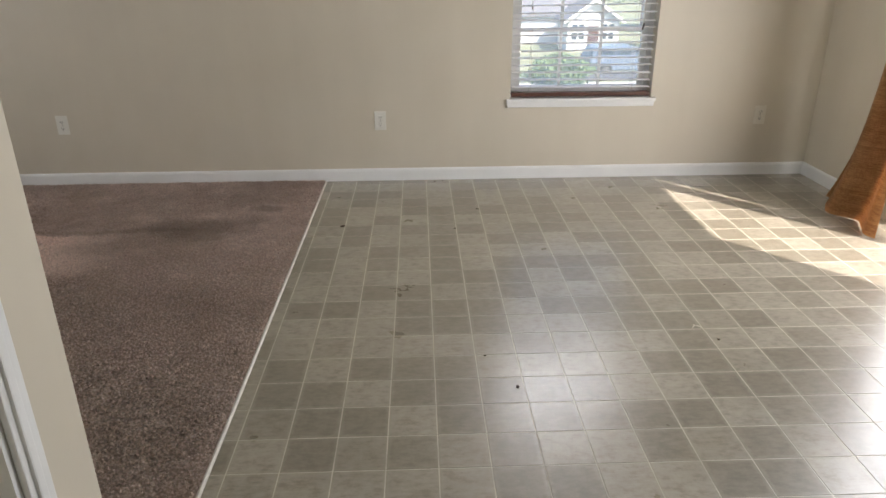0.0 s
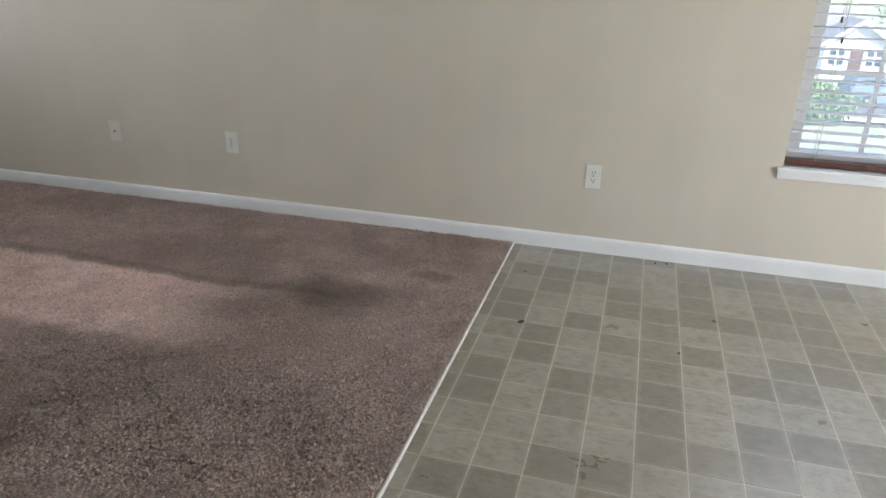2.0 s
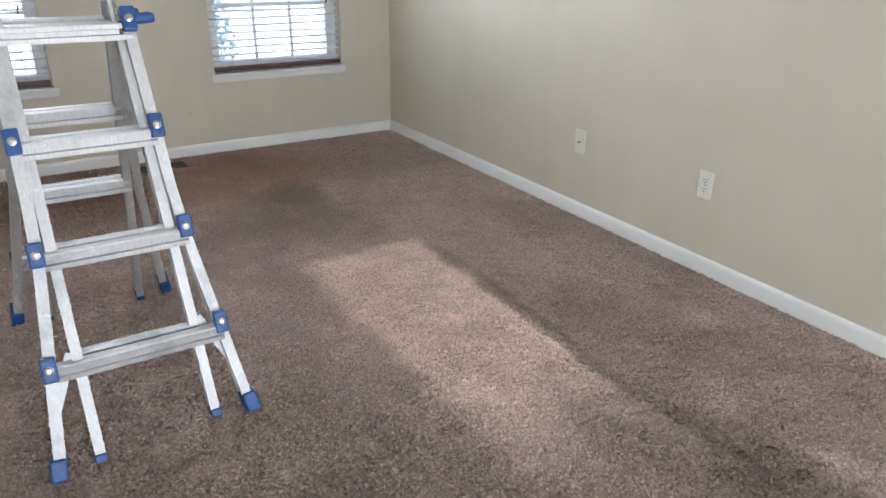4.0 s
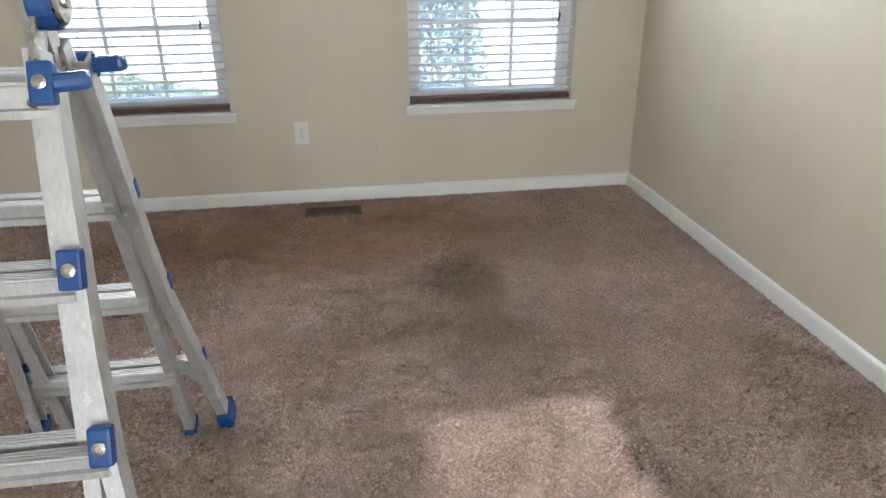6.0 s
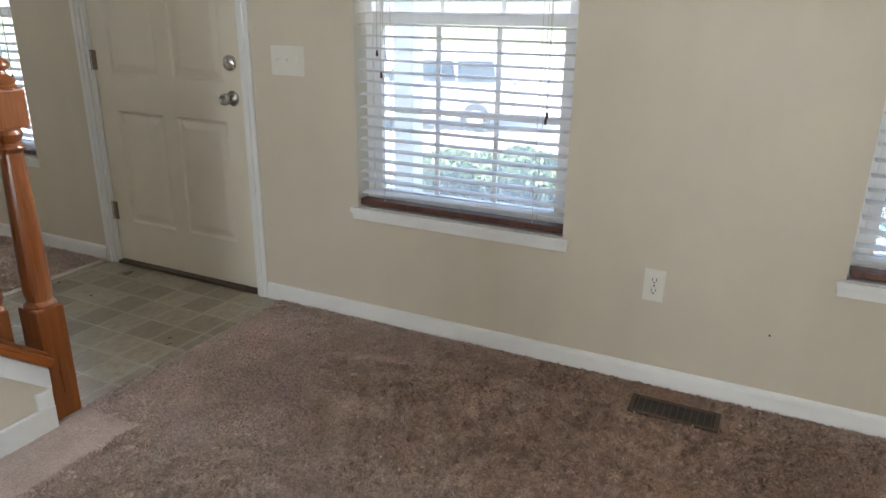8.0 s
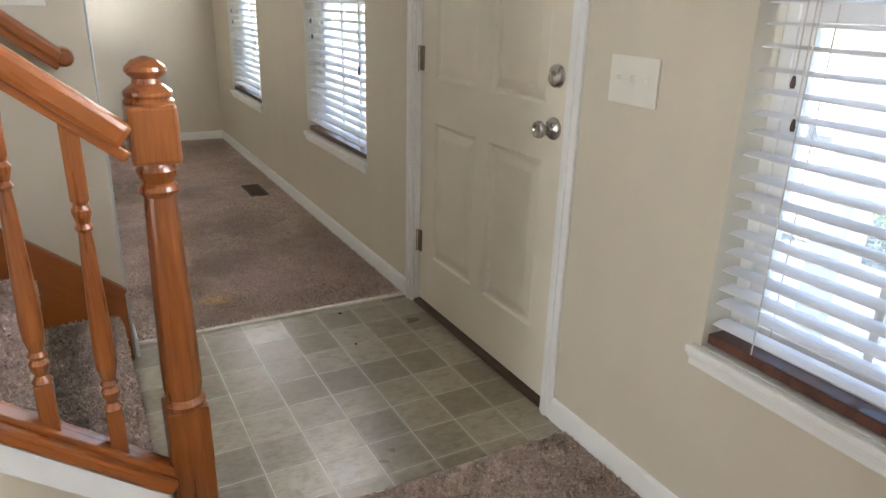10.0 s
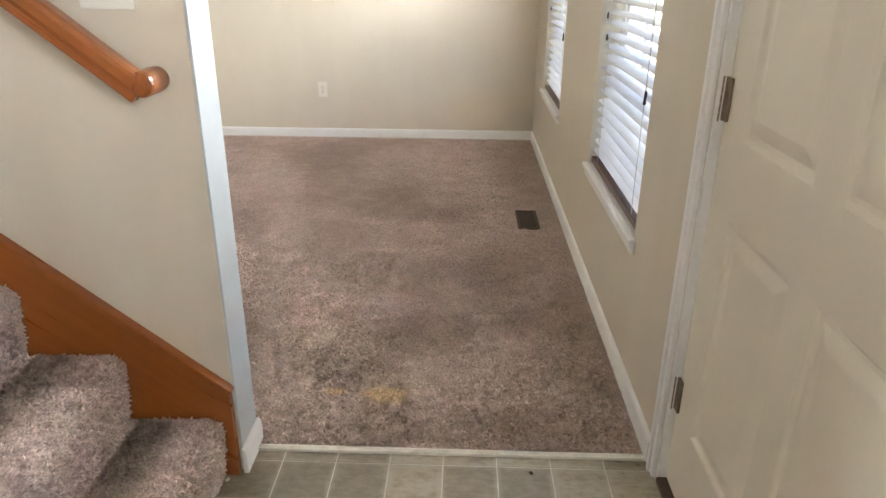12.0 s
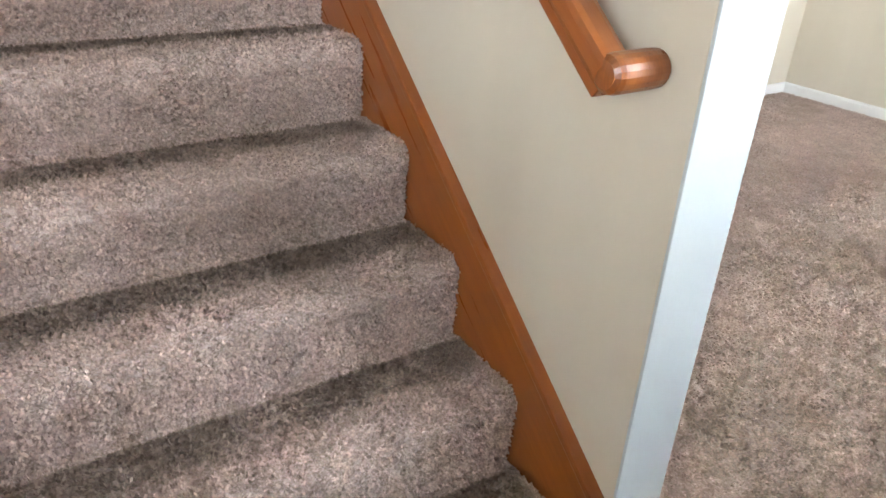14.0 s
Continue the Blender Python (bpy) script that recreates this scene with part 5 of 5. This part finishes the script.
FIR = mat_foliage("evergreen_leaves", (0.07, 0.13, 0.10), (0.12, 0.20, 0.16))
BARK = mat_plain("bark", (0.10, 0.075, 0.055), 0.9, vary=0.3, scale=20.0, bump=0.6)


def grade(x, y):
    """Height of the ground outside: it falls away from the house to the west and north."""
    z = -0.42
    z -= 0.083 * min(max(0.0, -x - 6.5), 10.0)
    z -= 0.125 * min(max(0.0, y - 7.0), 42.0)
    return z


def sheet(name, xs, ys, lift, material, label, category):
    bm = bmesh.new()
    g = [[bm.verts.new((x, y, grade(x, y) + lift)) for y in ys] for x in xs]
    for i in range(len(xs) - 1):
        for j in range(len(ys) - 1):
            bm.faces.new((g[i][j], g[i + 1][j], g[i + 1][j + 1], g[i][j + 1]))
    return tagged(part(name, bm, material), label, category, kind="structure")


steps_ = [-1500, -600, -250, -120] + [v * 2.0 for v in range(-40, 41)] + [120, 250, 600, 1500]
sheet("ground", steps_, steps_, 0.0, LAWN, "green mown lawn falling away from the house", "ground")
sheet("driveway", [-58.0 + 2 * k for k in range(25)] + [-9.2], [-26.0 + 2 * k for k in range(27)], 0.02, CONCRETE, "pale concrete driveway before the house", "driveway")
sheet("road", [-60.0 + 4 * k for k in range(31)], [28.0 + k for k in range(12)], 0.03, ASPHALT, "asphalt street below the house", "road")
sheet("pavement", [-60.0 + 4 * k for k in range(31)], [23.4, 24.2, 25.0], 0.06, CONCRETE, "concrete pavement along the street", "pavement")
part_path = sheet("front_walk", [-8.4, -7.6, -6.8, -6.0, -5.17], [0.7, 1.5, 2.2], 0.20, CONCRETE, "concrete stoop before the entry door", "pavement")


def car(name, label, at_, yaw, paint, tall=1.68, long_=4.5):
    """A parked car with body, cabin glass, wheels, lamps and mirrors."""
    c = thing(name, label, "car")
    h, L = tall, long_
    w = 0.9
    low = [(-L / 2, 0.42), (-L / 2 + 0.06, 0.30), (L / 2 - 0.1, 0.28), (L / 2, 0.45), (L / 2 - 0.02, 0.78), (L / 2 - 0.25, 0.93), (L / 2 - 1.15, 1.02), (-L / 2 + 0.1, 1.06), (-L / 2, 0.9)]
    bm = bmesh.new()
    prism(bm, low, "y", -w, w)
    bmesh.ops.bevel(bm, geom=list(bm.edges), offset=0.06, segments=2, affect="EDGES")
    body = part("body", bm, paint, c, smooth=False)
    up = [(-L / 2 + 0.12, 1.04), (L / 2 - 1.2, 1.0), (L / 2 - 1.95, h - 0.05), (L / 2 - 2.2, h), (-L / 2 + 0.55, h), (-L / 2 + 0.3, h - 0.08)]
    bm = bmesh.new()
    prism(bm, up, "y", -w + 0.10, w - 0.10)
    bmesh.ops.bevel(bm, geom=list(bm.edges), offset=0.05, segments=2, affect="EDGES")
    cab = part("cabin", bm, paint, c)
    for sg in (-1, 1):
        for a, b in ((-L / 2 + 0.42, -L / 2 + 1.27), (-L / 2 + 1.30, -L / 2 + 2.18), (-L / 2 + 2.21, L / 2 - 1.45)):
            bm = bmesh.new()
            top_b = min(b, L / 2 - 2.05)
            prism(bm, [(a, 1.10), (b, 1.08), (top_b, h - 0.13), (a + 0.08, h - 0.13)], "y", sg * (w - 0.105), sg * (w - 0.095))
            part("side_window", bm, CARGLASS, cab)
        bm = bmesh.new()
        box(bm, L / 2 - 1.75, L / 2 - 1.57, sg * (w + 0.02) - 0.07, sg * (w + 0.02) + 0.07, 1.03, 1.16, 0.03)
        part("wing_mirror", bm, paint, c)
        part("headlight", boxes((L / 2 - 0.22, L / 2 - 0.03, sg * 0.62 - 0.16, sg * 0.62 + 0.16, 0.70, 0.84), bevel=0.02), PLATE, c)
        part("tail_light", boxes((-L / 2 - 0.01, -L / 2 + 0.1, sg * 0.72 - 0.1, sg * 0.72 + 0.1, 0.75, 0.98), bevel=0.02), RAIL, c)
        for xw in (-L / 2 + 0.85, L / 2 - 0.9):
            m = Matrix.Translation((xw, sg * (w - 0.20), 0.34)) @ pose(0, 0, 0, -90 * sg, 0, 0)
            bm = bmesh.new()
            lathe(bm, [(0.30, 0.0), (0.34, 0.03), (0.34, 0.19), (0.30, 0.22)], 24, m)
            wh = part("wheel", bm, RUBBER, c)
            bm = bmesh.new()
            lathe(bm, [(0.19, 0.20), (0.18, 0.226), (0.10, 0.222), (0.04, 0.232)], 24, m)
            part("rim", bm, STEEL, wh)
    bm = bmesh.new()
    prism(bm, [(L / 2 - 1.27, 1.05), (L / 2 - 1.23, 1.05), (L / 2 - 1.93, h - 0.1), (L / 2 - 1.97, h - 0.1)], "y", -w + 0.2, w - 0.2)
    part("windscreen", bm, CARGLASS, cab)
    c.matrix_world = Matrix.Translation((*at_, grade(*at_) + 0.02)) @ pose(0, 0, 0, 0, 0, yaw)
    return c


car("suv", "silver family suv parked on the driveway", (-17.04, -3.66), 290, PAINT_CAR)
car("sedan", "blue car parked at the kerb", (10.6, 37.0), 4, PAINT_BLUE, 1.45, 4.4)
car("sedan", "white car parked at the kerb", (16.6, 37.2), 4, PAINT_WHITE, 1.45, 4.4)
car("sedan", "white car parked along the near kerb", (11.6, 29.6), 6, PAINT_WHITE, 1.45, 4.4)


def shrub(name, label, x, y, z, rx, ry, h, count, leaf, material, cone=False, seed=0):
    """A shrub of many small leaf blades on a branching stem."""
    rng = random.Random(seed)
    ob = thing(name, label, "shrub", (x, y, z))
    bm = bmesh.new()
    lathe(bm, [(0.03, 0.0), (0.024, h * 0.3), (0.012, h * 0.6), (0.003, h * 0.85)], 7, Matrix.Translation((x, y, z)))
    for k in range(9):
        a, f = rng.uniform(0, 6.28), rng.uniform(0.1, 0.5)
        bar(bm, (x, y, z + h * f), (x + rx * 0.7 * math.cos(a), y + ry * 0.7 * math.sin(a), z + h * (f + 0.3)), 0.012, 0.012)
    part("stem", bm, BARK, ob)
    verts, faces = [], []
    for k in range(count):
        f = rng.random() ** 0.8
        a = rng.uniform(0, 2 * math.pi)
        lump = 1 + 0.25 * math.sin(a * 3 + seed) * math.sin(f * 9 + seed)
        rad = ((1 - f * 0.92) if cone else math.sqrt(max(0.02, 1 - (2 * f - 0.9) ** 2))) * lump * rng.uniform(0.45, 1.0)
        c = Vector((x + rx * rad * math.cos(a), y + ry * rad * math.sin(a), z + 0.04 + h * f * (0.97 + 0.06 * rng.random())))
        d = Vector((rng.gauss(0, 1), rng.gauss(0, 1), rng.gauss(0.4, 0.8))).normalized()
        e = d.cross(Vector((rng.gauss(0, 1), rng.gauss(0, 1), rng.gauss(0, 1)))).normalized()
        s = leaf * rng.uniform(0.6, 1.3)
        i = len(verts)
        verts += [c - d * s, c + e * s * 0.45, c + d * s, c - e * s * 0.45]
        faces.append((i, i + 1, i + 2, i + 3))
    me = bpy.data.meshes.new("crown")
    me.from_pydata(verts, [], faces)
    me.materials.append(material)
    cr = new("crown", me)
    cr.parent = ob
    cr.matrix_parent_inverse = ob.matrix_world.inverted()
    return ob


for k, (x, y, r, h) in enumerate(((-9.0, 1.05, 0.6, 0.52), (-9.1, 1.75, 0.6, 0.62), (-9.0, 2.4, 0.5, 0.48), (-9.0, -0.9, 0.6, 0.8), (-9.1, -2.2, 0.6, 0.7))):
    shrub("shrub", "low rounded green shrub before the front wall", x, y, grade(x, y), r, r, h, 5500, 0.04, LEAF, seed=k)
shrub("shrub", "rounded green shrub on the lawn by the street", 4.1, 21.8, grade(4.1, 21.8), 1.0, 1.0, 1.0, 5000, 0.06, LEAF, seed=21)
shrub("evergreen", "narrow blue-green evergreen by the front window", -9.5, 5.08, grade(-9.5, 5.08), 0.72, 0.68, 3.4, 13000, 0.045, FIR, True, 9)
shrub("evergreen", "narrow blue-green evergreen by the front window", -9.6, 7.4, grade(-9.6, 7.4), 0.7, 0.65, 3.2, 10000, 0.045, FIR, True, 11)


def tree(x, y, h, seed):
    """A broad tree: tapered trunk, limbs and a crown of leaf clumps with gaps."""
    rng = random.Random(seed)
    z = grade(x, y)
    ob = thing("tree", "broad green leafy tree beyond the lawn", "tree", (x, y, z))
    bm = bmesh.new()
    lathe(bm, [(0.28, -0.1), (0.20, h * 0.1), (0.15, h * 0.35), (0.06, h * 0.7)], 9, Matrix.Translation((x, y, z)))
    tips = []
    for k in range(14):
        a, f = k * 2.4 + rng.random(), rng.uniform(0.28, 0.68)
        p = Vector((x, y, z + h * f))
        q = p + Vector((math.cos(a), math.sin(a), rng.uniform(0.3, 0.9))) * h * rng.uniform(0.18, 0.32)
        bar(bm, p, q, 0.09, 0.09)
        tips.append(q)
    part("trunk", bm, BARK, ob)
    verts, faces = [], []
    for k in range(5200):
        t = rng.choice(tips)
        c = t + Vector((rng.gauss(0, 1), rng.gauss(0, 1), rng.gauss(0, 0.8))) * h * 0.075
        d = Vector((rng.gauss(0, 1), rng.gauss(0, 1), rng.gauss(0, 1))).normalized()
        e = d.orthogonal().normalized()
        s = rng.uniform(0.08, 0.2)
        i = len(verts)
        verts += [c - d * s, c + e * s * 0.6, c + d * s, c - e * s * 0.6]
        faces.append((i, i + 1, i + 2, i + 3))
    me = bpy.data.meshes.new("crown")
    me.from_pydata(verts, [], faces)
    me.materials.append(LEAF)
    cr = new("crown", me)
    cr.parent = ob
    cr.matrix_parent_inverse = ob.matrix_world.inverted()


for k, (x, y, h) in enumerate(((19.0, 60, 9.0), (22, 47, 9.5), (2, 52, 9), (-8, 50, 10), (30, 38, 8), (-38, 10, 9), (-40, -3, 10), (-42, 22, 9), (-36, -16, 9))):
    tree(x, y, h, 50 + k)


def house(x, y, yaw, label, w=9.0, d=8.0, h=2.7, rise=2.2, clad=None):
    """A small gabled house with sided walls, roof, windows and a door."""
    ob = thing("house", label, "house")
    part("wall", boxes((-w / 2, w / 2, -d / 2, d / 2, -1.0, h)), clad or SIDING, ob)
    bm = bmesh.new()
    prism(bm, [(-w / 2, h), (w / 2, h), (0, h + rise)], "y", -d / 2, d / 2)
    part("gable", bm, SIDING, ob)
    bm = bmesh.new()
    for sg in (-1, 1):
        prism(bm, [(sg * (w / 2 + 0.35), h - 0.18), (sg * (w / 2 + 0.35), h - 0.02), (0, h + rise + 0.2), (0, h + rise + 0.02)], "y", -d / 2 - 0.35, d / 2 + 0.35)
    part("roof", bm, SHINGLE, ob)
    bm = bmesh.new()
    for sg in (-1, 1):
        bar(bm, (sg * (w / 2 + 0.36), -d / 2 - 0.37, h - 0.12), (0, -d / 2 - 0.37, h + rise + 0.08), 0.04, 0.20, up=(0, 0, 1))
    part("fascia", bm, TRIM, ob)
    for xc in (-w * 0.3, w * 0.28):
        wn = part("window", boxes((xc - 0.6, xc + 0.6, -d / 2 - 0.06, -d / 2 + 0.02, 0.9, 2.2), bevel=0.01), TRIM, ob)
        for a in (-0.28, 0.28):
            for b in (1.23, 1.87):
                part("pane", boxes((xc + a - 0.22, xc + a + 0.22, -d / 2 - 0.075, -d / 2 - 0.055, b - 0.26, b + 0.26)), CARGLASS, wn)
    dr = part("door", boxes((-0.5, 0.5, -d / 2 - 0.05, -d / 2 + 0.02, 0.0, 2.05), bevel=0.01), TRIM, ob)
    part("leaf", boxes((-0.44, 0.44, -d / 2 - 0.07, -d / 2 - 0.045, 0.02, 2.0)), RAIL, dr)
    ob.matrix_world = Matrix.Translation((x, y, grade(x, y))) @ pose(0, 0, 0, 0, 0, yaw)


house(14.2, 61.0, 0, "white gabled cottage across the street", w=4.2, d=4.0, h=2.4, rise=1.5)
house(9.0, 69.0, 90, "long grey-roofed house across the street", w=9.0, d=13.0, h=2.5, rise=1.7)
house(-3.0, 47.0, 0, "pale grey gabled house across the street")
house(30.0, 76.0, 0, "faded red-brick gabled house across the street", w=11.0, h=4.2, rise=2.0, clad=BRICK)
house(-33.0, 2.0, 90, "pale gabled house beyond the driveway", h=2.8)

post = thing("porch_post", "white square porch post beside the stoop", "post", (-5.78, 2.30, -0.22))
pz = -0.22
part("shaft", boxes((-5.835, -5.725, 2.245, 2.355, pz + 0.12, 2.5), bevel=0.006), SASH, post)
part("base", boxes((-5.85, -5.71, 2.23, 2.37, pz, pz + 0.12), bevel=0.01), SASH, post)

# ---- roof over the rooms ----
tagged(part("roof_slab", boxes((XW - 0.45, XE + 0.45, YS - 0.4, YN + 0.45, 5.2, 5.3)), SHINGLE), "flat closing roof above the upper storey", "roof", kind="structure")

# ---- vinyl tiles ----
TILE = 0.1468
bm = boxes((-TILE / 2 + 0.0016, TILE / 2 - 0.0016, -TILE / 2 + 0.0016, TILE / 2 - 0.0016, -0.001, 0.0009), bevel=0.0006)
tile_src = part("tile", bm, VINYL)
tile_mesh = tile_src.data
bpy.data.objects.remove(tile_src)
tile_mesh_entry = tile_mesh.copy()
tile_mesh_entry.materials.clear()
tile_mesh_entry.materials.append(VINYL_ENTRY)


def tile_field(floor_ob, centres, size, mesh):
    for x, y in centres:
        t = new("tile", mesh)
        t.matrix_world = Matrix.Translation((x, y, 0.0)) @ Matrix.Diagonal((size / TILE, size / TILE, 1, 1))
        t.parent = floor_ob
        t.matrix_parent_inverse = floor_ob.matrix_world.inverted()


def joined_tiles(name, floor_ob, cells, material):
    """The remaining pieces as one mesh of clipped slabs."""
    bm = bmesh.new()
    for a, b, c, d in cells:
        z = 0.0009
        vs = [bm.verts.new(p) for p in ((a, c, z), (b, c, z), (b, d, z), (a, d, z), (a - 0.0008, c - 0.0008, -0.001), (b + 0.0008, c - 0.0008, -0.001), (b + 0.0008, d + 0.0008, -0.001), (a - 0.0008, d + 0.0008, -0.001))]
        bm.faces.new(vs[:4])
        for k in range(4):
            bm.faces.new((vs[k], vs[(k + 1) % 4], vs[4 + (k + 1) % 4], vs[4 + k]))
    bmesh.ops.recalc_face_normals(bm, faces=bm.faces)
    ob = part(name, bm, material, floor_ob)
    return tagged(ob, kind="stuff")


dining = tagged(part("floor_dining", boxes((SEAM_X + 0.002, XE - 0.001, -0.6, YN - 0.001, -0.003, 0.0002)), GROUT), "taupe tile-patterned vinyl floor", "floor", kind="structure")
own_tiles, rest = [], []
gx0, gy0 = -0.005, 3.945
g = 0.0016
for i in range(-5, 18):
    for j in range(-19, 12):
        a, b = gx0 + TILE * i, gx0 + TILE * (i + 1)
        c, d = gy0 + TILE * j, gy0 + TILE * (j + 1)
        ca, cb, cc, cd = max(a, SEAM_X + 0.004), min(b, XE - 0.002), max(c, -0.6), min(d, YN - 0.002)
        if cb - ca < 0.008 or cd - cc < 0.008:
            continue
        whole = ca == a and cb == b and cc == c and cd == d
        if whole and 2.45 < c < 4.75 and i < 15 and len(own_tiles) < 298:
            own_tiles.append(((a + b) / 2, (c + d) / 2))
        else:
            rest.append((ca + g, cb - g, cc + g, cd - g))
joined_tiles("tiles", dining, rest, VINYL)
entry = tagged(part("floor_entry", boxes((XW + 0.0005, -3.81, ENTRY_S + 0.004, ENTRY_N, -0.003, 0.0002)), GROUT), "taupe tile-patterned vinyl at the entry", "floor", kind="structure")
tiles_e, rest_e = [], []
te = 0.1505
for i in range(-1, 9):
    for j in range(-2, 9):
        a, b = -4.868 - 0.0 + te * i, -4.868 + te * (i + 1)
        c, d = 1.094 + te * j, 1.094 + te * (j + 1)
        ca, cb, cc, cd = max(a, XW + 0.001), min(b, -3.811), max(c, ENTRY_S + 0.012), min(d, ENTRY_N - 0.002)
        if cb - ca < 0.008 or cd - cc < 0.008:
            continue
        if ca == a and cb == b and cc == c and cd == d:
            tiles_e.append(((a + b) / 2, (c + d) / 2))
        else:
            rest_e.append((ca + g, cb - g, cc + g, cd - g))
joined_tiles("tiles", entry, rest_e, VINYL_ENTRY)
tile_field(dining, own_tiles, TILE, tile_mesh)
tile_field(entry, tiles_e, te, tile_mesh_entry)
